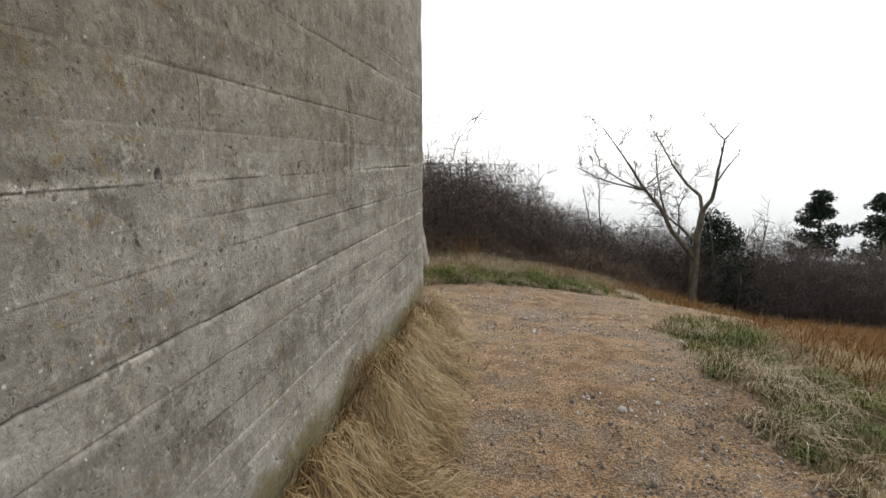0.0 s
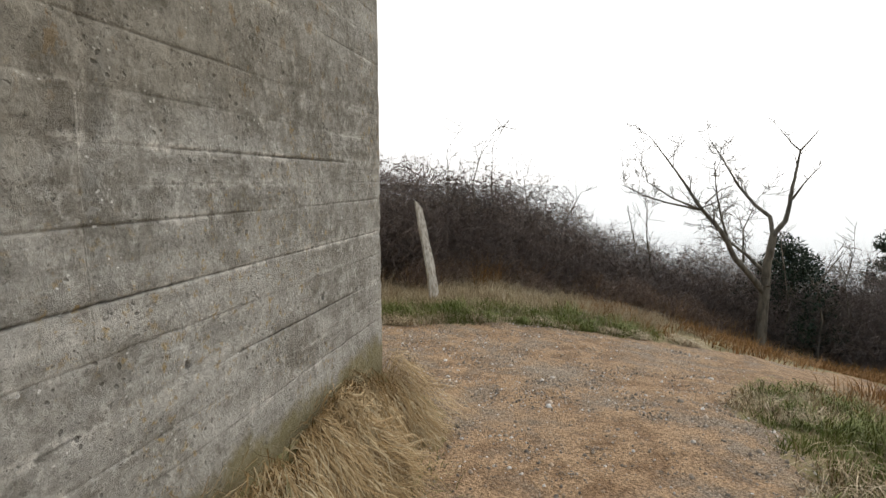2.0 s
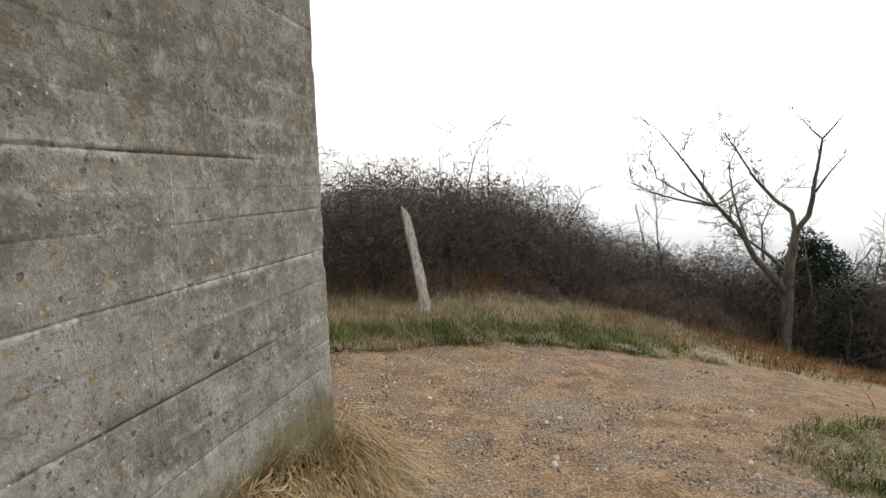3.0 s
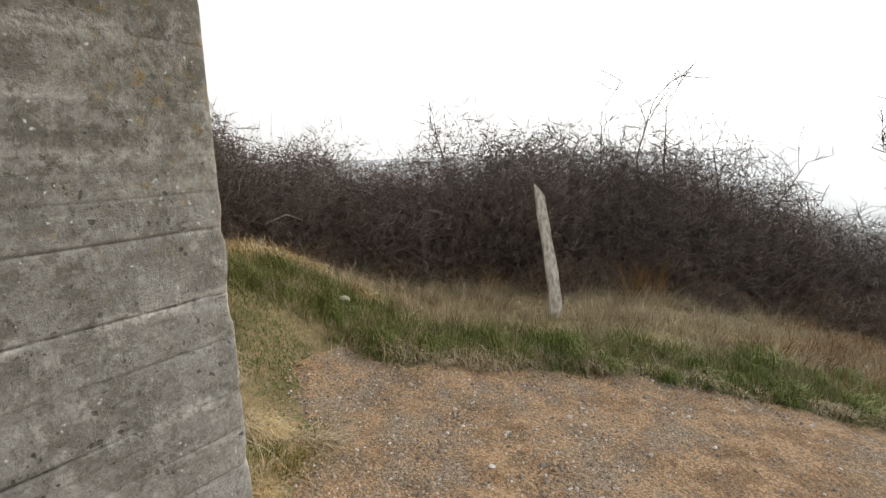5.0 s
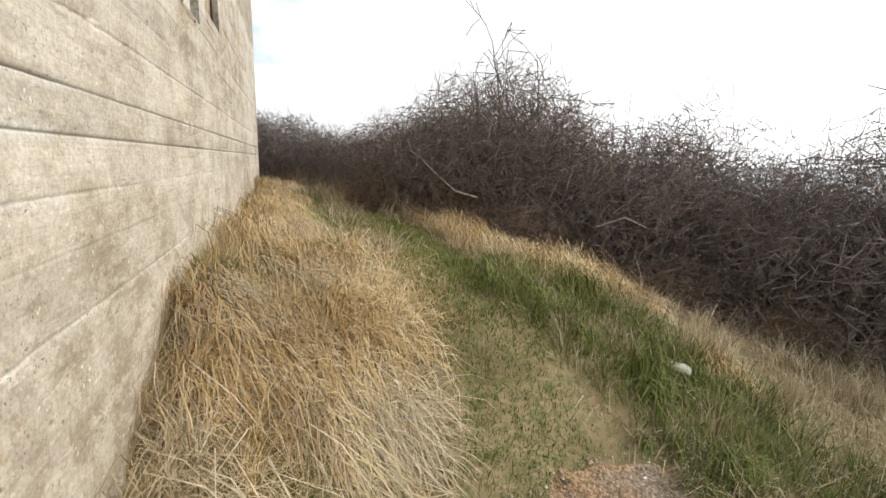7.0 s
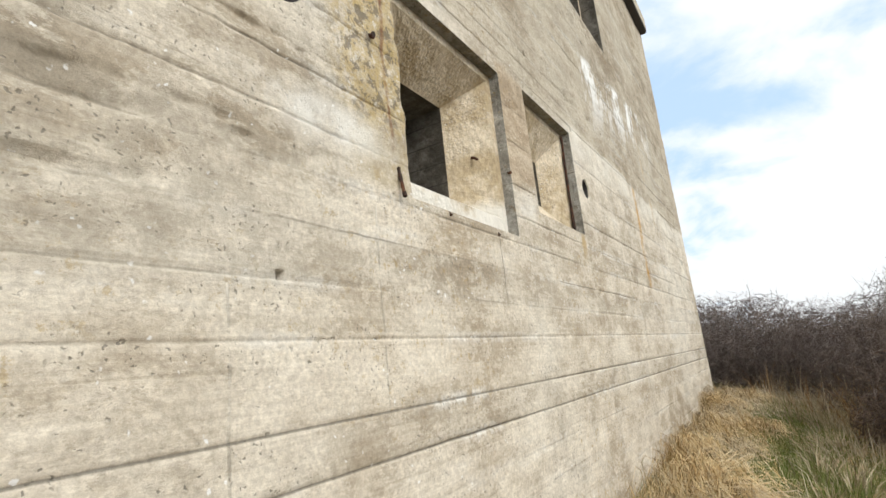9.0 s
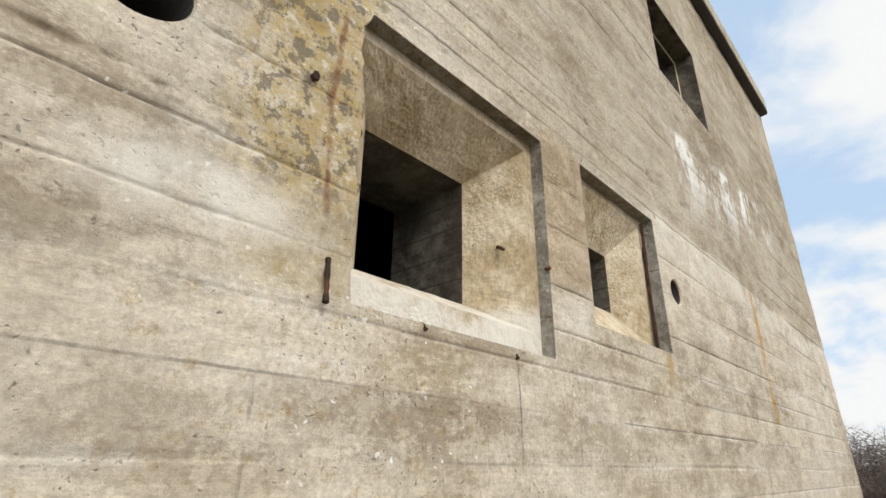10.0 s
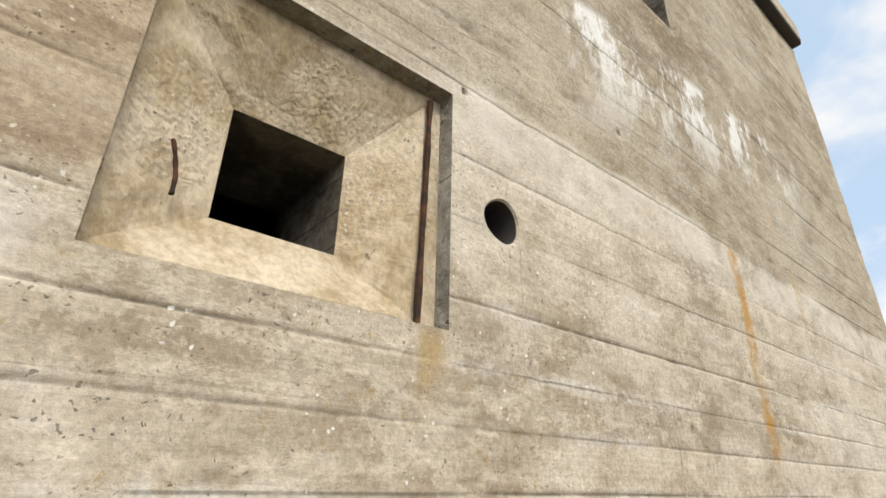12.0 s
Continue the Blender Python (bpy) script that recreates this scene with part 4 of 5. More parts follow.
def blades(x, y, tall, width, lean, wind, seed, bend=0.5, splay=(0.0, 0.0)):
    """Tapered, bent blades of grass at x, y: five triangles each."""
    g = np.random.default_rng(seed)
    n = len(x)
    h = tall * np.exp(g.normal(0, 0.28, n))
    a = g.uniform(0, math.tau, n)
    r = lean * np.abs(g.normal(0.6, 0.45, n)) * h
    dx, dy = np.cos(a) * r + (wind[0] + splay[0]) * h, np.sin(a) * r + (wind[1] + splay[1]) * h
    z = height(x, y) - 0.01
    w = width * g.uniform(0.6, 1.3, n)
    f = g.uniform(0, math.tau, n)
    wx, wy = np.cos(f) * w, np.sin(f) * w
    mid = 0.45 + 0.1 * g.uniform(-1, 1, n)
    drop = np.sqrt(np.clip(1 - (np.hypot(dx, dy) / (h * 1.25)) ** 2, 0.04, 1))
    P = np.empty((n, 5, 3))
    P[:, 0] = np.stack([x - wx, y - wy, z], -1)
    P[:, 1] = np.stack([x + wx, y + wy, z], -1)
    m = mid * (1 - bend * 0.45)
    P[:, 2] = np.stack([x + dx * m * 0.7 - wx * 0.75, y + dy * m * 0.7 - wy * 0.75, z + h * mid * (0.5 + 0.5 * drop)], -1)
    P[:, 3] = np.stack([x + dx * m * 0.7 + wx * 0.75, y + dy * m * 0.7 + wy * 0.75, z + h * mid * (0.5 + 0.5 * drop)], -1)
    P[:, 4] = np.stack([x + dx, y + dy, z + h * drop], -1)
    t = np.array([(0, 1, 3), (0, 3, 2), (2, 3, 4)])
    return P.reshape(-1, 3), (t[None] + 5 * np.arange(n)[:, None, None]).reshape(-1, 3)


def scatter(n, box, dens, seed):
    """n tries in a box, kept by a density of 0 to 1."""
    g = np.random.default_rng(seed)
    x, y = g.uniform(box[0], box[1], n), g.uniform(box[2], box[3], n)
    ok = g.uniform(0, 1, n) < dens(x, y)
    return x[ok], y[ok]


def outside(x, y):
    return ((x > 0.005) | (y > 0.005)).astype(float)


def tufts_of(n, per, box, dens, seed, spread):
    """Tussocks strewn at random: blade feet, and for each the way it falls out from its tussock's heart."""
    g = np.random.default_rng(seed)
    tx, ty = g.uniform(box[0], box[1], n), g.uniform(box[2], box[3], n)
    ok = g.uniform(0, 1, n) < dens(tx, ty)
    tx, ty = np.repeat(tx[ok], per), np.repeat(ty[ok], per)
    size = np.repeat(spread * np.exp(g.normal(0, 0.35, ok.sum())), per)
    side = np.repeat(g.normal(0, 0.35, (ok.sum(), 2)), per, 0)
    ox, oy = g.normal(0, 1, len(tx)), g.normal(0, 1, len(tx))
    x, y = tx + ox * size, ty + oy * size
    splay = (ox * 0.38 + side[:, 0], oy * 0.38 + side[:, 1])
    keep = outside(x, y) > 0
    return x[keep], y[keep], (splay[0][keep], splay[1][keep])


def swept(spots, per, wide, long, lift, way, loose, seed, thick=0.0019):
    """Tussocks combed over by the wind: long blades that rise, arch and lie down along the ground."""
    g = np.random.default_rng(seed)
    spots = np.asarray(spots, float)
    n = len(spots) * per
    size = np.repeat(np.exp(g.normal(0, 0.33, len(spots))), per)
    turn = np.repeat(g.normal(0, 0.5, len(spots)), per) + g.normal(0, loose, n)
    ang = np.arctan2(way[1], way[0]) + turn
    x = np.repeat(spots[:, 0], per) + g.normal(0, wide, n) * size
    y = np.repeat(spots[:, 1], per) + g.normal(0, wide, n) * size
    ok = outside(x - 0.01, y) * outside(x, y) > 0
    x, y, ang, size = x[ok], y[ok], ang[ok], size[ok]
    n = len(x)
    ln = long * size * g.uniform(0.45, 1.15, n)
    up = lift * size * g.uniform(0.25, 1.2, n)
    w = thick * g.uniform(0.6, 1.35, n)
    curl = g.normal(0, 0.5, n)
    rows = []
    for f, high, taper in ((0.0, 0.0, 0.9), (0.22, 0.75, 1.0), (0.6, 1.0, 0.8), (1.0, 0.45, 0.0)):
        a = ang + curl * f
        cx, cy = x + np.cos(a) * ln * f, y + np.sin(a) * ln * f
        bad = outside(cx, cy) < 0.5
        cx = np.where(bad, np.where(y > 0, cx, 0.006), cx)
        cy = np.where(bad & (y > 0), 0.006, cy)
        z = height(cx, cy) + up * high - 0.008 * (f == 0)
        sx, sy = -np.sin(a) * w * taper, np.cos(a) * w * taper
        rows.append(np.stack([cx - sx, cy - sy, z], -1))
        rows.append(np.stack([cx + sx, cy + sy, z + w * taper * 0.5], -1))
    P = np.stack(rows[:7], 1)
    t = np.array([(0, 1, 3), (0, 3, 2), (2, 3, 5), (2, 5, 4), (4, 5, 6)])
    return P.reshape(-1, 3), (t[None] + 7 * np.arange(n)[:, None, None]).reshape(-1, 3)


def strewn(n, box, dens, seed):
    g = np.random.default_rng(seed)
    x, y = g.uniform(box[0], box[1], n), g.uniform(box[2], box[3], n)
    ok = g.uniform(0, 1, n) < dens(x, y)
    return np.stack([x[ok], y[ok]], -1)


def lay(name, runs, material, label):
    Vs, Ts, n = [], [], 0
    for V, T in runs:
        Vs.append(V)
        Ts.append(T + n)
        n += len(V)
    return tagged(new(name, fast_mesh(name, np.concatenate(Vs), np.concatenate(Ts), material)), label, "grass", kind="stuff")


def off_path(x, y, soft=0.12):
    return smooth(soft, -soft, gravel_in(x, y))


def lawn(x, y):
    """The trodden green way up along the wall."""
    mid = 1.42 + 0.06 * vnoise(x * 1.2, x * 0, 71) + 0.05 * np.clip(-x - 4, 0, 4) * -1
    return smooth(0.40, 0.18, np.abs(y - mid)) * smooth(-1.15, -1.45, x)


def bank(x, y):
    """The green flank of the bank, between path and thicket."""
    far = np.where(x < 0.5, 2.78 + 0.5 * x, 3.03 + 0.35 * (x - 0.5))
    d = y - far
    return smooth(-0.1, 0.1, d) * smooth(1.2, 0.8, d + 0.2 * vnoise(x * 2, y * 2, 72)) * smooth(2.5, 1.4, x) * smooth(-3.4, -2.4, x)


def wall_strip(x, y):
    return outside(x, y) * smooth(1.15, 0.75, y + 0.1 * vnoise(x * 3, y * 3, 73)) * np.maximum(smooth(-0.3, -0.65, x), 0.8 * smooth(0.14, 0.06, y) * smooth(0.05, -0.05, x))



def east_side(x, y):
    return smooth(2.05, 2.4, x + 0.15 * vnoise(x * 2, y * 2, 75)) * off_path(x, y)


def tall_here(x, y):
    """Long grass keeps to the foot of the wall further along, and spreads wide near the corner."""
    return smooth(0.12, -0.12, y - 0.42 - 0.55 * smooth(-3.6, -2.0, x) + 0.15 * vnoise(x * 2.4, y * 2.4, 85))


runs = []
x, y, sp = tufts_of(1250, 60, (-8.5, 0.05, 0.02, 1.15), lambda x, y: wall_strip(x, y) * off_path(x, y) * tall_here(x, y) * (0.35 + 0.65 * smooth(-0.3, 0.3, vnoise(x * 2.2, y * 2.2, 76))), 13, 0.055)
sp = (sp[0] * 1.5, sp[1] * 1.5)
runs.append(blades(x, y, 0.065, 0.0022, 0.45, (0.14, 0.10), 14, 0.8, sp))
clumps = strewn(260, (-8.0, -2.0, 1.5, 3.0), lambda x, y: smooth(0.22, 0.42, y - 1.42) * smooth(-0.1, 0.2, hedge_y(x) - y) * (1 - bank(x, y)), 55)
runs.append(swept(clumps, 120, 0.06, 0.2, 0.11, (0.5, -0.5), 0.9, 56, 0.0017))
clumps = strewn(120, (-8.4, -0.35, 0.05, 1.1), lambda x, y: wall_strip(x, y) * tall_here(x, y) * off_path(x, y), 45)
runs.append(swept(clumps, 260, 0.065, 0.21, 0.12, (0.75, 0.3), 0.8, 46, 0.0016))
x, y, sp = tufts_of(190, 110, (-8.5, -0.4, 0.02, 1.15), lambda x, y: wall_strip(x, y) * tall_here(x, y) * off_path(x, y), 37, 0.05)
sp = (sp[0] * 1.4, sp[1] * 1.4)
runs.append(blades(x, y, 0.15, 0.0019, 0.35, (0.16, 0.2), 38, 0.9, sp))
x, y, sp = tufts_of(1300, 40, (-8.5, -2.2, 0.1, 1.25), lambda x, y: (1 - tall_here(x, y)) * (0.35 + 0.65 * smooth(-0.2, 0.3, vnoise(x * 2.7, y * 2.7, 84))), 39, 0.07)
runs.append(blades(x, y, 0.05, 0.0024, 0.8, (0.25, 0.15), 40, 0.9, (sp[0] * 1.6, sp[1] * 1.6)))
dry = runs
runs = []
clumps = strewn(130, (-8.4, -0.35, 0.03, 1.15), lambda x, y: wall_strip(x, y) * tall_here(x, y) * off_path(x, y), 51)
runs.append(swept(clumps, 260, 0.06, 0.22, 0.085, (0.8, 0.1), 0.8, 52, 0.0016))
lay("bent_grass", runs, PALE, "bent bleached grass among the straw by the wall")
runs = dry
lay("dry_grass", runs, STRAW, "long straw-coloured dry grass along the concrete walls")


runs = []
clumps = strewn(130, (0.03, 0.33, -5.6, -0.02), lambda x, y: off_path(x, y, 0.1), 41)
runs.append(swept(clumps, 520, 0.036, 0.19, 0.10, (0.85, -0.45), 0.3, 42))
clumps = strewn(60, (0.05, 0.3, -5.6, -0.05), lambda x, y: x * 0 + 1.0, 43)
runs.append(swept(clumps, 260, 0.032, 0.23, 0.12, (0.7, -0.6), 0.4, 44))
lay("matted_grass", runs, MATTED, "matted brown tussocks swept over along the bunker wall")


def flank(x, y):
    """From the green bank up to the thicket."""
    d = hedge_y(x) - y
    return smooth(-0.6, -0.2, d) * smooth(3.4, 2.6, d + 0.3 * vnoise(x * 1.5, y * 1.5, 74)) * off_path(x, y) * (1 - 0.92 * lawn(x, y)) * smooth(3.2, 2.2, x)


runs = []
x, y, sp = tufts_of(2600, 40, (-8.5, 3.0, 0.8, 7.2), lambda x, y: flank(x, y) * (1 - 0.75 * bank(x, y)), 15, 0.075)
runs.append(blades(x, y, 0.15, 0.0032, 0.35, (0.10, -0.05), 16, 0.7, sp))
x, y, sp = tufts_of(900, 36, (-3.4, 2.4, 1.5, 4.4), lambda x, y: bank(x, y), 35, 0.06)
runs.append(blades(x, y, 0.12, 0.0028, 0.35, (0.10, -0.05), 36, 0.7, sp))
x, y, sp = tufts_of(420, 40, (1.95, 3.4, -3.8, 2.2), lambda x, y: east_side(x, y) * (vnoise(x * 2, y * 2, 79) > -0.2), 17, 0.06)
runs.append(blades(x, y, 0.11, 0.0028, 0.35, (0.1, -0.15), 18, 0.8, sp))
clumps = strewn(420, (-1.6, 2.6, 1.9, 4.0), lambda x, y: smooth(0.16, 0.02, np.abs(gravel_in(x, y) + 0.12)), 47)
runs.append(swept(clumps, 90, 0.045, 0.15, 0.07, (0.3, -0.9), 0.7, 48, 0.0021))
clumps = strewn(190, (1.9, 3.1, -4.2, 2.0), lambda x, y: smooth(0.30, 0.05, np.abs(gravel_in(x, y) + 0.2)), 49)
runs.append(swept(clumps, 90, 0.05, 0.17, 0.08, (-0.2, -0.9), 0.7, 50, 0.0021))
x, y, sp = tufts_of(900, 24, (-8.5, 3.2, 0.5, 8.4), lambda x, y: smooth(-0.5, -0.1, hedge_y(x) - y) * smooth(0.9, 0.3, hedge_y(x) - y), 53, 0.08)
runs.append(blades(x, y, 0.30, 0.0022, 0.25, (0.05, -0.05), 54, 0.5, sp))
lay("bleached_grass", runs, PALE, "bleached winter grass along the bank")

runs = []
x, y = scatter(120000, (-6.5, -1.1, 0.7, 2.2), lambda x, y: np.clip(lawn(x, y), 0, 1) * off_path(x, y) * (0.75 + 0.25 * vnoise(x * 5, y * 5, 83)), 19)
runs.append(blades(x, y, 0.036, 0.0026, 1.0, (0.0, 0.0), 20))
x, y, sp = tufts_of(1900, 42, (-3.5, 2.2, 1.4, 4.6), lambda x, y: bank(x, y) * off_path(x, y, 0.08), 21, 0.06)
runs.append(blades(x, y, 0.125, 0.0028, 0.35, (0.06, -0.06), 22, 0.5, sp))
x, y, sp = tufts_of(560, 40, (1.95, 3.2, -4.0, 2.6), lambda x, y: east_side(x, y) * (vnoise(x * 1.7, y * 1.7, 77) > -0.35), 23, 0.06)
runs.append(blades(x, y, 0.085, 0.0028, 0.4, (0.05, -0.05), 24, 0.5, sp))
x, y, sp = tufts_of(420, 22, (-1.6, 2.5, -4.5, 3.4), lambda x, y: (gravel_in(x, y) > -0.1) * smooth(0.35, 0.6, vnoise(x * 2.6, y * 2.6, 78)) * 0.7, 25, 0.05)
runs.append(blades(x, y, 0.03, 0.0022, 0.8, (0.0, 0.0), 26, 0.5, sp))
x, y, sp = tufts_of(420, 30, (0.1, 0.75, -5.5, 0.3), lambda x, y: off_path(x, y, 0.2) * smooth(0.2, 0.45, x), 27, 0.05)
runs.append(blades(x, y, 0.07, 0.0024, 0.5, (0.2, -0.1), 28, 0.5, sp))
x, y, sp = tufts_of(1500, 40, (-8.0, -0.3, 0.02, 1.2), lambda x, y: wall_strip(x, y) * off_path(x, y) * np.maximum(0.6 * (1 - tall_here(x, y)), smooth(-0.1, 0.3, vnoise(x * 1.9, y * 1.9, 82))), 29, 0.07)
runs.append(blades(x, y, 0.08, 0.0022, 0.6, (0.0, 0.1), 30, 0.5, sp))
clumps = strewn(300, (-3.4, 2.4, 1.5, 4.5), lambda x, y: bank(x, y) * off_path(x, y, 0.08), 57)
runs.append(swept(clumps, 110, 0.035, 0.13, 0.10, (0.35, -0.7), 0.8, 58, 0.0022))
clumps = strewn(90, (1.95, 3.0, -4.0, 2.2), lambda x, y: east_side(x, y), 59)
runs.append(swept(clumps, 110, 0.04, 0.14, 0.09, (-0.2, -0.7), 0.8, 60, 0.0022))
lay("green_grass", runs, GREEN, "short green grass on the bank and trodden lawn")

runs = []
x, y, sp = tufts_of(2100, 20, (1.2, 11.0, -2.0, 9.0), lambda x, y: np.where(x < 2.4, smooth(3.6, 4.1, y), smooth(2.7, 3.3, x)) * smooth(-0.5, 0.3, hedge_y(x) - y) * off_path(x, y), 31, 0.11)
runs.append(blades(x, y, 0.17, 0.0052, 0.4, (0.15, -0.1), 32, 0.5, sp))
x, y, sp = tufts_of(620, 22, (-9.5, 3.0, 0.5, 8.6), lambda x, y: smooth(-0.7, -0.2, hedge_y(x) - y) * smooth(0.6, 0.2, hedge_y(x) - y), 33, 0.08)
runs.append(blades(x, y, 0.36, 0.003, 0.2, (0.05, 0.0), 34, 0.5, sp))
x, y, sp = tufts_of(420, 20, (-1.4, 4.6, 3.6, 8.8), lambda x, y: smooth(-0.6, -0.2, hedge_y(x) - y) * smooth(0.9, 0.4, hedge_y(x) - y), 61, 0.09)
runs.append(blades(x, y, 0.46, 0.0026, 0.25, (0.08, 0.0), 62, 0.5, sp))
lay("brown_grass", runs, BROWN, "rusty brown grass at the foot of the thicket")


# ---- woody plants ----
def cones(segs):
    """Bare twig tips: three-sided spikes."""
    V, _ = tubes(segs, 3)
    V = V.reshape(-1, 6, 3)
    V[:, 3] = (V[:, 3] + V[:, 4] + V[:, 5]) / 3
    T = np.array([(0, 1, 3), (1, 2, 3), (2, 0, 3)])[None] + 4 * np.arange(len(V))[:, None, None]
    return V[:, :4].reshape(-1, 3), T.reshape(-1, 3)


def tubes(segs, sides=3):
    """Tapered prisms for rows of x, y, z, radius to x, y, z, radius."""
    s = np.asarray(segs, float)
    a, ra, b, rb = s[:, 0:3], s[:, 3], s[:, 4:7], s[:, 7]
    d = b - a
    d /= np.linalg.norm(d, axis=1, keepdims=True) + 1e-9
    ref = np.where(np.abs(d[:, 2:3]) < 0.9, np.array([[0, 0, 1.0]]), np.array([[1.0, 0, 0]]))
    u = np.cross(d, ref)
    u /= np.linalg.norm(u, axis=1, keepdims=True) + 1e-9
    v = np.cross(d, u)
    ring = [np.cos(math.tau * m / sides) * u + np.sin(math.tau * m / sides) * v for m in range(sides)]
    P = np.stack([a + r * ra[:, None] for r in ring] + [b + r * rb[:, None] for r in ring], 1)
    t = []
    for m in range(sides):
        q = (m + 1) % sides
        t += [(m, q, sides + q), (m, sides + q, sides + m)]
    T = np.array(t)[None] + 2 * sides * np.arange(len(s))[:, None, None]
    return P.reshape(-1, 3), T.reshape(-1, 3)


def joined(a, b):
    return np.concatenate([a[0], b[0]]), np.concatenate([a[1], b[1] + len(a[0])])


def grow(rnd, p, d, length, radius, depth, out, thick, droop=0.0, wild=0.5, kids=(2, 4), least=0.0028, shrink=(0.5, 0.75), tips=None):
    """A crooked branch and, along it, its side shoots."""
    if depth == 0 and tips is not None:
        q = Vector(p) + (Vector(d).normalized() + Vector((rnd.gauss(0, 0.3), rnd.gauss(0, 0.3), rnd.gauss(0, 0.3)))) * length
        tips.append((*p, radius, *q, 0.0))
        return
    n = max(2, int(length / 0.11))
    q, way, r = Vector(p), Vector(d).normalized(), radius
    spots = []
    for i in range(n):
        way = (way + Vector((rnd.gauss(0, 1), rnd.gauss(0, 1), rnd.gauss(0, 1) - droop)) * wild * 0.35).normalized()
        nxt = q + way * (length / n)
        r2 = max(least, radius * (1 - 0.75 * (i + 1) / n))
        (thick if r > 0.007 else out).append((*q, r, *nxt, r2))
        q, r = nxt, r2
        spots.append((q.copy(), way.copy(), r))
    if depth <= 0:
        return
    for _ in range(rnd.randint(*kids) + (n > 4)):
        q, way, r = rnd.choice(spots[max(0, n // 4):])
        side = Vector((rnd.gauss(0, 1), rnd.gauss(0, 1), rnd.gauss(0.25, 0.8))).normalized()
        grow(rnd, q, way * 0.6 + side * 0.9, length * rnd.uniform(*shrink), max(least, r * 0.8), depth - 1, out, thick, droop, wild, kids, least, shrink, tips)


def shrub(seed, tall, wide, stems, label, bark_mat=None, least=0.0026, depth=4):
    """A leafless thorn bush: crooked stems and a tangle of twigs."""
    rnd = random.Random(seed)
    thick, thin, tips = [], [], []
    for _ in range(stems):
        a, s = rnd.uniform(0, math.tau), rnd.uniform(0, 1) ** 0.6
        p = (0.35 * wide * s * math.cos(a), 0.35 * wide * s * math.sin(a), -0.05)
        d = (math.cos(a) * s * rnd.uniform(0.3, 1.0) * wide / tall, math.sin(a) * s * rnd.uniform(0.3, 1.0) * wide / tall, 1)
        grow(rnd, p, d, tall * rnd.uniform(0.42, 0.72), rnd.uniform(0.009, 0.017), depth, thin, thick, 0.0, 0.62, (2, 3), least, (0.45, 0.66), tips)
    # the close inner tangle: short crossing spurs through the body of the bush
    for _ in range(2800):
        f, a, s = rnd.uniform(0.02, 0.95), rnd.uniform(0, math.tau), math.sqrt(rnd.random())
        r = 0.62 * wide * s
        p = Vector((r * math.cos(a), r * math.sin(a), tall * f * math.sqrt(1.05 - 0.8 * s * s)))
        q = p + Vector((rnd.gauss(0, 1), rnd.gauss(0, 1), rnd.gauss(0, 0.8))).normalized() * rnd.uniform(0.12, 0.34)
        tips.append((*p, rnd.uniform(0.0017, 0.0034) * (1.15 + 0.1 * f), *q, 0.0))
    def inside(g):
        return (g[4] ** 2 + g[5] ** 2) / (0.74 * wide) ** 2 + (g[6] / (1.22 * tall)) ** 2 < 1.0

    thick, thin, tips = [g for g in thick if inside(g)], [g for g in thin if inside(g)], [g for g in tips if inside(g)]
    ob = new("thorn_bush")
    tagged(part("stem", fast_mesh("stem", *tubes(thick, 4), bark_mat or TWIG), ob), kind="stuff")
    tagged(part("crown", fast_mesh("crown", *joined(tubes(thin, 3), cones(tips)), bark_mat or TWIG), ob, "fine dark tangled twigs"), kind="stuff")
    return tagged(ob, label, "bush", "thicket")


LABEL = "leafless dark thorn bush in a dense thicket"
kinds = [shrub(100 + i, (1.25, 1.4, 1.55, 1.2, 1.35)[i], (1.5, 1.3, 1.4, 1.7, 1.5)[i], (12, 12, 13, 9, 9)[i], LABEL) for i in range(5)]
rnd = random.Random(5)
first = set()
TALL = [max(v.co.z for c in k.children for v in c.data.vertices) for k in kinds]


def hedge_top(x):
    """How high the thicket stands over its foot, clump by clump."""
    spots = ((-13, 1.4), (-9.9, 1.25), (-8.3, 1.5), (-7.2, 1.75), (-6.6, 1.95), (-6.1, 2.6), (-5.3, 2.05), (-4.6, 2.3), (-3.9, 1.85), (-3.3, 2.3), (-2.9, 2.55), (-2.3, 2.4), (-1.4, 2.3), (-0.75, 2.4), (0.25, 1.95), (1.25, 1.85), (2, 1.7), (3, 1.95), (4.5, 2.25), (6, 2.4), (12, 2.5))
    return float(np.interp(x, [p[0] for p in spots], [p[1] for p in spots]))


def set_bush(n, x, y, size, turn, sink=0.0):
    m = Matrix.LocRotScale((x, y, float(height(x, y)) - 0.06 - sink), Euler((rnd.uniform(-0.1, 0.1), rnd.uniform(-0.1, 0.1), turn)), (1, 1, 1))
    ob = kinds[n] if n not in first else copy_thing(kinds[n], m)
    first.add(n)
    broad = size if size < 1 else size**0.5
    ob.matrix_basis = m @ Matrix.Diagonal((broad, broad, size * rnd.uniform(0.92, 1.1), 1))
    return ob


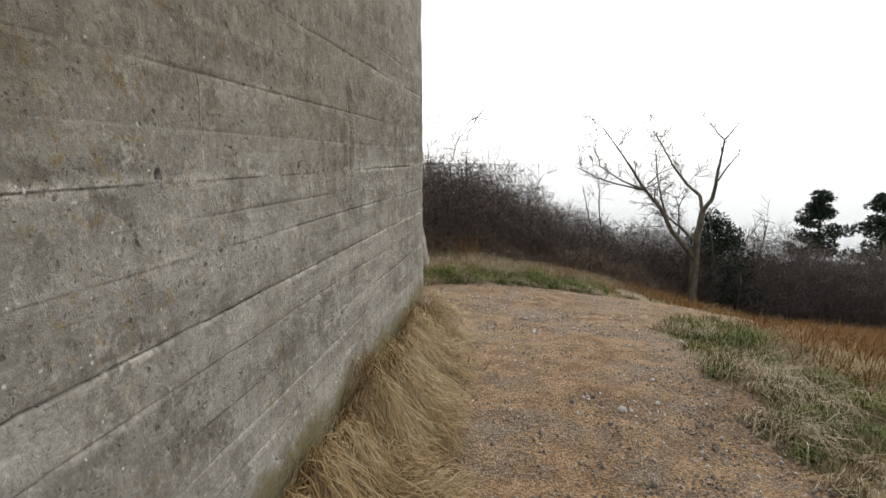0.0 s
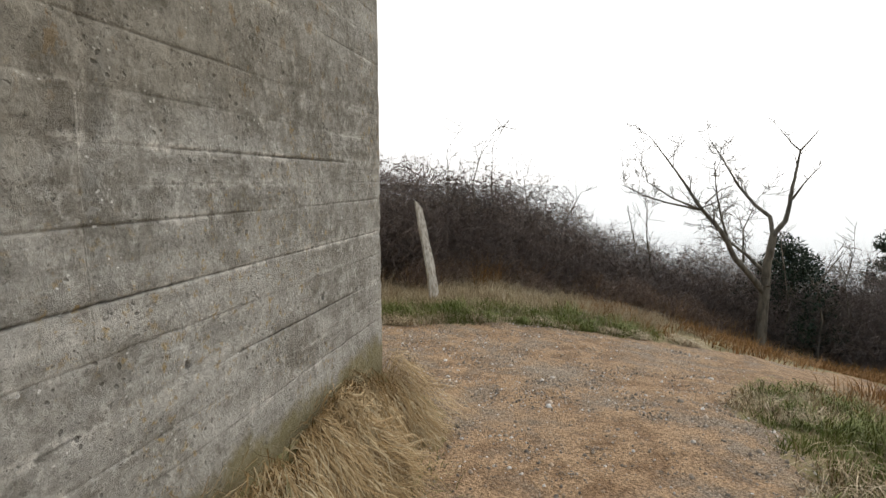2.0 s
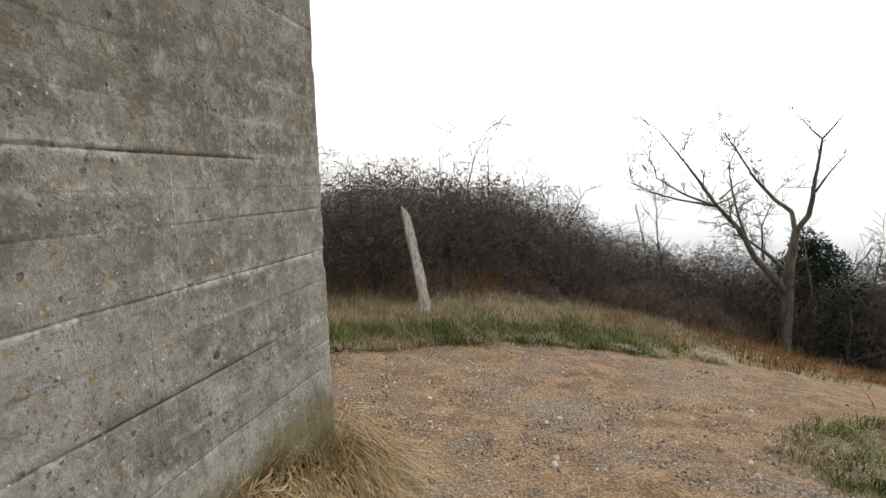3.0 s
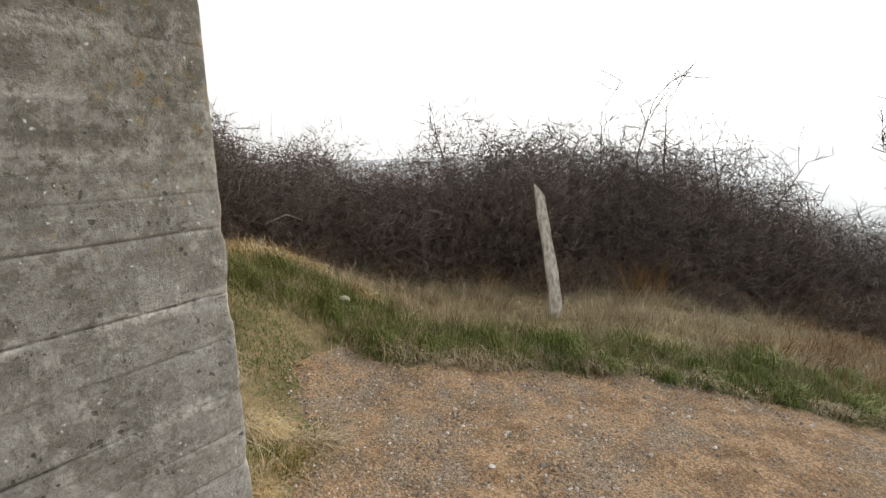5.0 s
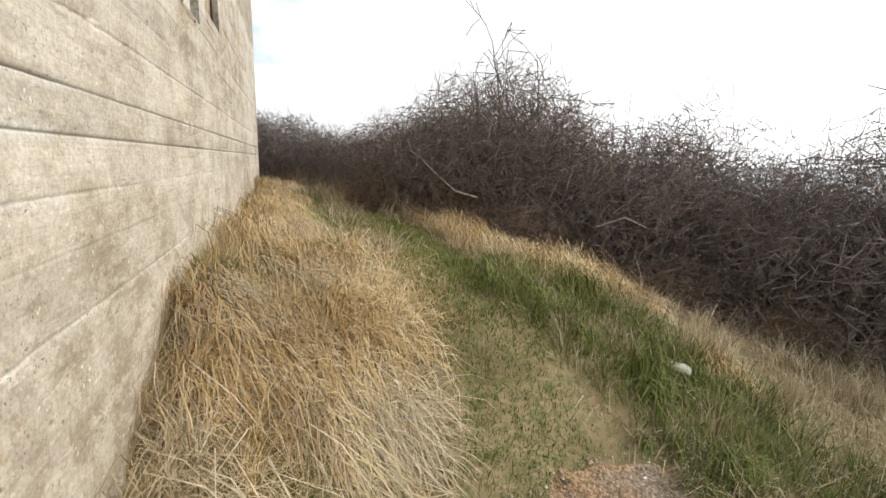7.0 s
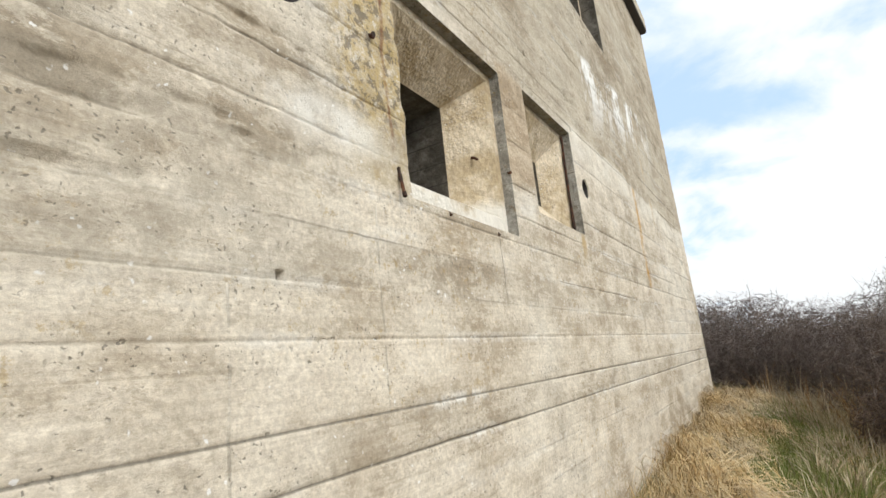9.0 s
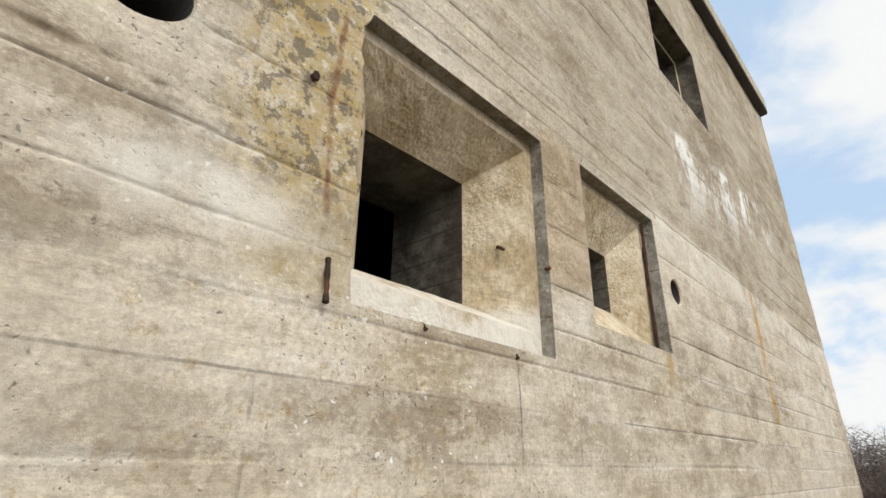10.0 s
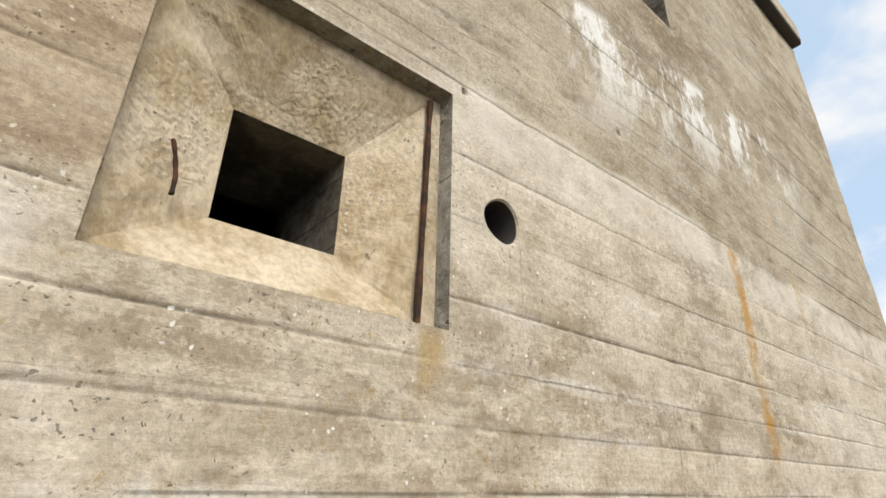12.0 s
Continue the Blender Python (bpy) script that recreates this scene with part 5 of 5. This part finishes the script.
BRAMBLE = bark("bramble_bark", (0.11, 0.08, 0.062), (0.28, 0.20, 0.15))
bramble = shrub(140, 0.62, 0.8, 11, "low brown brambles at the foot of the thicket", BRAMBLE, 0.0022, 3)
bramble.name = "bramble"
BTALL = max(v.co.z for c in bramble.children for v in c.data.vertices)
spare = random.Random(77)
for n in range(26):
    bx = -1.4 + 5.6 * n / 17 + spare.uniform(-0.2, 0.2) if n < 18 else -6.2 + 4.6 * (n - 18) / 7 + spare.uniform(-0.2, 0.2)
    by = float(hedge_y(bx)) + (spare.uniform(-0.6, 0.2) if n < 18 else spare.uniform(-0.1, 0.3))
    tall = (0.55 if n < 18 else 0.45) * spare.uniform(0.6, 1.5) / BTALL
    m = Matrix.LocRotScale((bx, by, float(height(bx, by)) - 0.04), Euler((0, 0, spare.uniform(0, 6.28))), (0.9, 0.9, tall))
    ob = copy_thing(bramble, m) if n else bramble
    ob.matrix_basis = m
    tagged(ob, "low brown brambles at the foot of the thicket", "bramble", "brambles")

for row, (off, step, size) in enumerate(((0.62, 0.62, 0.74), (1.25, 0.66, 1.0), (2.0, 0.75, 1.08), (3.0, 0.9, 1.1))):
    x = -13.0 + row * 0.3 if row < 3 else -6.0
    while x < (12.5 if row < 3 else 3.0):
        y0, y1 = float(hedge_y(x)), float(hedge_y(x + 0.1))
        nrm = Vector((-(y1 - y0), 0.1)).normalized()
        bx, by = x + nrm[0] * off + rnd.uniform(-0.15, 0.15), y0 + nrm[1] * off + rnd.uniform(-0.2, 0.2)
        n = rnd.randrange(3) if row < 2 else rnd.randrange(1, 5)
        s = size * rnd.uniform(0.84, 1.14) * hedge_top(bx + (1.2 - off) * nrm[0]) / (0.92 * TALL[n])
        if not (bx < END - 0.3 and by < -2):
            set_bush(n, bx, by, s, rnd.uniform(0, math.tau))
        slope = math.hypot(0.1, y1 - y0) / 0.1
        x += step / slope * rnd.uniform(0.85, 1.15)

for bx, by, top in ((-9.7, -0.5, 1.4), (-10.1, -1.3, 1.5), (-9.9, 0.1, 1.4), (-10.8, -0.4, 1.7), (-10.5, 0.6, 1.6), (-11.3, -1.0, 1.8), (-11.8, 0.4, 1.8), (-11.2, 0.2, 1.8), (-9.6, 0.7, 1.3), (-12.3, -0.6, 1.9), (-6.1, 3.0, 2.65), (-6.3, 3.5, 2.6), (-0.7, 7.3, 2.5), (-0.5, 7.8, 2.4), (7.5, 10.6, 2.6), (8.8, 10.4, 2.6), (6.4, 10.8, 2.6), (10.2, 9.8, 2.6), (11.5, 9.4, 2.6)):
    n = rnd.randrange(3)
    set_bush(n, bx, by, top / TALL[n], rnd.uniform(0, math.tau))


# taller bare tree with forked limbs, and saplings rising out of the thicket
def limb(pts, r0, r1, thick, thin, rnd, twig=0.55, every=0.13, depth=2):
    """A limb through points, with shoots along it."""
    pts = [Vector(p) for p in pts]
    total = sum((b - a).length for a, b in zip(pts, pts[1:]))
    run = 0.0
    for a, b in zip(pts, pts[1:]):
        n = max(1, int((b - a).length / 0.15))
        for i in range(n):
            p, q = a.lerp(b, i / n), a.lerp(b, (i + 1) / n)
            ra = r0 + (r1 - r0) * run / total
            run += (q - p).length
            rb = r0 + (r1 - r0) * run / total
            j = Vector((rnd.uniform(-1, 1), rnd.uniform(-1, 1), rnd.uniform(-1, 1))) * 0.012
            thick.append((*p, ra, *(q + j * (i + 1 < n)), rb))
            if run > total * 0.3 and rnd.random() < (q - p).length / every:
                side = Vector((rnd.gauss(0, 0.8), rnd.gauss(0, 0.8), rnd.gauss(0.5, 0.6)))
                grow(rnd, q, (b - a).normalized() * 0.8 + side * 0.7, twig * rnd.uniform(0.5, 1.2), max(0.006, rb * 0.5), depth, thin, thick, -0.05, 0.45, (3, 5), 0.0045)


def bare_tree(base, right, away, label, scale=1.0, seed=9):
    """A wind-shaped tree: right and up span the plane in which its limbs spread; away gives them depth."""
    rnd = random.Random(seed)
    thick, thin, trunk = [], [], []
    R, A, U, O = Vector(right), Vector(away), Vector((0, 0, 1)), Vector(base)

    def at(r, u, a=0.0):
        return O + (R * r + U * u + A * a) * scale

    limb([at(-0.05, -0.2), at(-0.03, 0.75), at(-0.02, 1.15), at(-0.02, 1.65), at(0.03, 2.15), at(0.05, 2.32)], 0.115, 0.062, trunk, thin, rnd, 0.3, 9)
    limb([at(0.05, 2.3), at(0.22, 2.55, 0.1), at(0.27, 2.87, 0.15), at(0.29, 3.2, 0.2), at(0.34, 3.55, 0.25), at(0.37, 3.85, 0.3), at(0.22, 4.0, 0.3), at(0.04, 4.25, 0.35)], 0.05, 0.006, thick, thin, rnd, 0.2, 0.5, 1)
    limb([at(0.37, 3.85, 0.3), at(0.48, 4.0, 0.2), at(0.61, 4.2, 0.1)], 0.018, 0.005, thick, thin, rnd, 0.2, 0.4, 1)
    limb([at(0.3, 2.95, 0.15), at(0.42, 3.2, 0.0), at(0.55, 3.4), at(0.69, 3.57)], 0.022, 0.005, thick, thin, rnd, 0.22, 0.35, 1)
    limb([at(0.05, 2.25), at(-0.03, 2.62, 0.1), at(-0.29, 2.83, 0.3), at(-0.59, 3.2, 0.45), at(-0.92, 3.77, 0.6), at(-1.17, 4.14, 0.7)], 0.042, 0.006, thick, thin, rnd, 0.3, 0.26)
    limb([at(-0.02, 1.15), at(-0.25, 1.47, -0.15), at(-0.56, 1.84, -0.3), at(-0.81, 2.34, -0.4), at(-1.18, 2.78, -0.5), at(-1.49, 3.24, -0.4), at(-1.83, 3.7, -0.3), at(-2.18, 4.15, -0.2)], 0.066, 0.007, thick, thin, rnd, 0.36, 0.22)
    limb([at(-1.18, 2.75, -0.5), at(-1.63, 2.95, -0.7), at(-2.11, 3.27, -0.8), at(-2.24, 3.68, -0.8)], 0.025, 0.005, thick, thin, rnd, 0.35, 0.2)
    limb([at(-1.2, 2.75, -0.5), at(-1.79, 2.86, -0.3), at(-2.23, 2.99, -0.2), at(-2.8, 3.25, -0.1)], 0.025, 0.005, thick, thin, rnd, 0.4, 0.18)
    limb([at(-0.61, 1.95, -0.3), at(-0.82, 2.5, 0.1), at(-0.94, 2.95, 0.3), at(-1.02, 3.47, 0.4), at(-0.93, 3.7, 0.4)], 0.036, 0.006, thick, thin, rnd, 0.4, 0.2)
    limb([at(-1.11, 2.87, -0.4), at(-0.88, 3.12, -0.2), at(-0.64, 3.23, 0.0)], 0.016, 0.005, thick, thin, rnd, 0.25, 0.25, 1)
    limb([at(-0.03, 1.55), at(-0.37, 1.85, 0.3), at(-0.67, 2.06, 0.5), at(-0.99, 2.5, 0.7)], 0.04, 0.01, thick, thin, rnd, 0.5, 0.16)
    limb([at(-0.4, 1.7, 0.3), at(-0.45, 2.3, 0.6), at(-0.3, 2.75, 0.8)], 0.025, 0.006, thick, thin, rnd, 0.5, 0.16)
    ob = new("bare_tree")
    part("trunk", fast_mesh("trunk", *tubes(trunk, 10), TREE, True), ob)
    tagged(part("limb", fast_mesh("limb", *tubes(thick, 6), TREE, True), ob), kind="stuff")
    tagged(part("twig", fast_mesh("twig", *tubes(thin, 3), TREE), ob), kind="stuff")
    return tagged(ob, label, "tree")


bare_tree((4.78, 8.07, float(height(4.78, 8.07))), (0.96, -0.28, 0), (0.28, 0.96, 0), "leafless wind-bent tree with forked trunk before the thicket")


def sapling(x, y, tall, seed):
    rnd = random.Random(seed)
    thick, thin = [], []
    z = float(height(x, y))
    limb([(x, y, z - 0.1), (x + 0.05, y, z + tall * 0.4), (x - 0.05, y + 0.1, z + tall * 0.7), (x + rnd.uniform(-0.3, 0.3), y, z + tall)], 0.03, 0.005, thick, thin, rnd, 0.45, 0.22, 1)
    ob = new("sapling")
    part("stem", fast_mesh("stem", *tubes(thick, 5), TREE), ob)
    tagged(part("twig", fast_mesh("twig", *tubes(thin, 3), TREE), ob), kind="stuff")
    tagged(ob, "thin bare sapling rising out of the thicket", "sapling", "saplings")


for sx, sy, st, sd in ((5.35, 8.6, 2.6, 14), (5.9, 8.5, 2.3, 15), (2.75, 8.75, 2.3, 16), (6.6, 9.0, 2.5, 17), (2.5, 8.9, 2.2, 1), (1.05, 9.0, 2.2, 2), (1.5, 9.2, 1.9, 3), (-0.2, 9.4, 2.4, 4), (6.4, 9.6, 2.3, 5), (-0.75, 7.3, 2.55, 6), (-6.1, 2.9, 2.45, 7), (-3.0, 5.5, 2.1, 8), (-1.2, 7.0, 2.4, 9), (-5.8, 3.3, 2.4, 10), (-0.4, 7.5, 2.5, 11), (-6.6, 2.8, 2.1, 12), (0.3, 7.9, 2.1, 13)):
    sapling(sx, sy, st, sd)


# dark evergreen beside the tree, and pines on the slope beyond
def tufts(centres, radius, n, leaf, seed, flat=0.6):
    """Clumps of small needle blades round centres."""
    g = np.random.default_rng(seed)
    C = np.repeat(np.asarray(centres, float), n, 0)
    d = g.normal(0, 1, (len(C), 3))
    d /= np.linalg.norm(d, axis=1, keepdims=True)
    rr = radius * g.uniform(0.25, 1, len(C))[:, None] ** 0.6
    p = C + d * rr * np.array([1, 1, flat])
    u = g.normal(0, 1, (len(C), 3))
    u /= np.linalg.norm(u, axis=1, keepdims=True)
    v = np.cross(u, d)
    P = np.stack([p - v * leaf * 0.35, p + v * leaf * 0.35, p + (u * 0.5 + d) * leaf], 1)
    return P.reshape(-1, 3), np.arange(3 * len(C)).reshape(-1, 3)


def pine(x, y, tall, seed, label):
    rnd = random.Random(seed)
    z = float(height(x, y))
    thick, limbs, ends = [], [], []
    limb([(x, y, z - 0.3), (x + 0.1, y, z + tall * 0.5), (x, y, z + tall)], 0.17, 0.03, thick, [], random.Random(1), 0, 1e9)
    for i in range(34):
        f = 0.36 + 0.64 * (i + rnd.uniform(-1.5, 1.5)) / 34
        a = i * 2.4 + rnd.uniform(-0.4, 0.4)
        ln = tall * (0.30 * max(0.0, 1 - f) ** 0.6 + 0.035) * rnd.uniform(0.45, 1.2)
        p = Vector((x, y, z + tall * f))
        q = p + Vector((math.cos(a) * ln, math.sin(a) * ln, ln * rnd.uniform(0.05, 0.35)))
        limbs.append((*p, 0.04 * (1.2 - f), *q, 0.012))
        for k in range(5):
            s = 0.35 + 0.65 * k / 4
            ends.append(p.lerp(q, s) + Vector((rnd.uniform(-0.2, 0.2), rnd.uniform(-0.2, 0.2), rnd.uniform(-0.03, 0.12))))
    ob = new("pine_tree")
    part("trunk", fast_mesh("trunk", *tubes(thick, 8), TREE, True), ob)
    tagged(part("limb", fast_mesh("limb", *tubes(limbs, 5), TREE), ob), kind="stuff")
    part("crown", fast_mesh("crown", *tufts(ends, 0.24, 62, 0.12, seed, 0.5), NEEDLE), ob, "dark green needles in tiered clumps")
    return tagged(ob, label, "pine tree", "pines")


pine(14.6, 22.3, 5.9, 21, "dark green pine with tiered branches on the slope")
pine(17.0, 21.6, 6.1, 22, "dark green pine with tiered branches on the slope")
pine(19.8, 22.2, 6.4, 23, "dark green pine with tiered branches on the slope")


def evergreen(x, y, tall, wide, seed):
    rnd = random.Random(seed)
    z = float(height(x, y))
    thick, thin, ends = [], [], []
    for _ in range(7):
        a = rnd.uniform(0, math.tau)
        grow(rnd, (x, y, z), (math.cos(a) * 0.5, math.sin(a) * 0.5, 1), tall * 0.6, 0.03, 1, thin, thick, 0, 0.4)
    for _ in range(120):
        a, f = rnd.uniform(0, math.tau), rnd.uniform(0.12, 1)
        r = wide * rnd.uniform(0.2, 1) * math.sin(math.pi * min(0.93, f * 0.75 + 0.2))
        ends.append((x + r * math.cos(a), y + r * math.sin(a), z + tall * f))
    ob = new("evergreen_bush")
    part("stem", fast_mesh("stem", *tubes(thick + thin, 4), TREE), ob)
    part("crown", fast_mesh("crown", *tufts(ends, 0.22, 150, 0.055, seed, 0.9), NEEDLE), ob)
    tagged(ob, "dense dark evergreen bush behind the bare tree", "bush")


evergreen(5.65, 9.4, 2.6, 1.05, 31)


# ---- lone things ----
def fence_post(base, top, half):
    """A split oak post, leaning, with a slanting sawn head and a rotten foot."""
    b, t = Vector(base), Vector(top)
    up = (t - b).normalized()
    side = Vector((0.78, 0.62, 0)).normalized()
    deep = up.cross(side).normalized()
    rows, verts, faces = 14, [], []
    r = random.Random(4)
    prof = [(-1, -0.8), (-0.1, -1.05), (0.95, -0.75), (1.05, 0.1), (0.8, 0.9), (-0.2, 1.05), (-0.95, 0.7), (-1.1, -0.1)]
    n = len(prof)
    for i in range(rows + 1):
        f = i / rows
        k = half * (1.12 - 0.3 * f + 0.04 * math.sin(f * 19)) * (0.8 if i == 0 else 1)
        c = b.lerp(t, f) + side * 0.018 * math.sin(f * 5)
        for u, v in prof:
            cut = -0.075 * (u * 0.9 + 0.3) * (i == rows)
            j = r.uniform(-0.05, 0.05)
            verts.append(c + side * k * (u + j) + deep * k * 0.75 * (v + j) + up * cut)
        if i:
            o = (i - 1) * n
            faces += [(o + m, o + (m + 1) % n, o + n + (m + 1) % n, o + n + m) for m in range(n)]
    faces += [tuple(range(n))[::-1], tuple(range(rows * n, (rows + 1) * n))]
    return tagged(new("fence_post", raw_mesh("fence_post", verts, faces, POST)), "leaning weathered grey wooden post with slanted top", "post")


fence_post((-0.76, 4.2, float(height(-0.76, 4.2)) - 0.05), (-1.04, 4.42, 1.08), 0.061)


def field_stone(x, y, size, seed):
    bm = bmesh.new()
    bmesh.ops.create_icosphere(bm, subdivisions=2, radius=1)
    for v in bm.verts:
        v.co *= 1 + 0.25 * noise.noise(v.co * 1.4 + Vector((seed, 0, 0)))
        v.co = Vector((v.co.x * size * 1.5, v.co.y * size, v.co.z * size * 0.6))
    me = bpy.data.meshes.new("stone")
    bm.to_mesh(me)
    me.materials.append(PALEWOOD)
    ob = new("stone", me)
    ob.matrix_basis = pose(x, y, float(height(x, y)) + size * 0.3 + 0.06, 0, 8, 40)
    tagged(ob, "pale flat stone lying in the grass", "stone")


field_stone(-2.05, 2.40, 0.042, 3)


def dead_branch(pts, r, seed, label):
    rnd = random.Random(seed)
    thick, thin = [], []
    limb(pts, r, 0.006, thick, thin, rnd, 0.22, 0.5, 0)
    tagged(new("dead_branch", fast_mesh("dead_branch", *tubes(thick + thin, 5), PALEWOOD)), label, "branch", "dead branches")


PALE_LABEL = "pale dead branch caught in the thicket"
dead_branch([(-4.85, 2.25, 0.93), (-5.1, 2.1, 0.98), (-5.45, 1.95, 1.18), (-5.65, 1.86, 1.32), (-5.9, 1.8, 1.4)], 0.011, 1, PALE_LABEL)
dead_branch([(-4.15, 4.35, 1.02), (-3.85, 4.45, 1.05), (-3.6, 4.5, 1.0), (-3.45, 4.6, 0.85)], 0.010, 2, PALE_LABEL)
dead_branch([(-4.0, 3.1, 0.72), (-3.8, 3.25, 0.82), (-3.65, 3.35, 0.75)], 0.008, 3, PALE_LABEL)
dead_branch([(2.5, 7.25, float(height(2.5, 7.25)) + 0.1), (2.9, 7.3, float(height(2.9, 7.3)) + 0.08), (3.3, 7.4, float(height(3.3, 7.4)) + 0.05)], 0.014, 4, "pale fallen branch lying at the foot of the thicket")

house = new("house")
house.location = (17.6, 30.0, float(height(17.6, 30.0)) - 0.75)
part("wall", box_mesh("wall", (-3, -2, -1), (3, 2, 1.6), WHITE), house)
part("roof", box_mesh("roof", (-3.3, -2.3, 1.6), (3.3, 2.3, 1.95), ROOFING_AND_SHADE, 0.05), house)
tagged(house, "low white house with dark roof beyond the pines", "house")
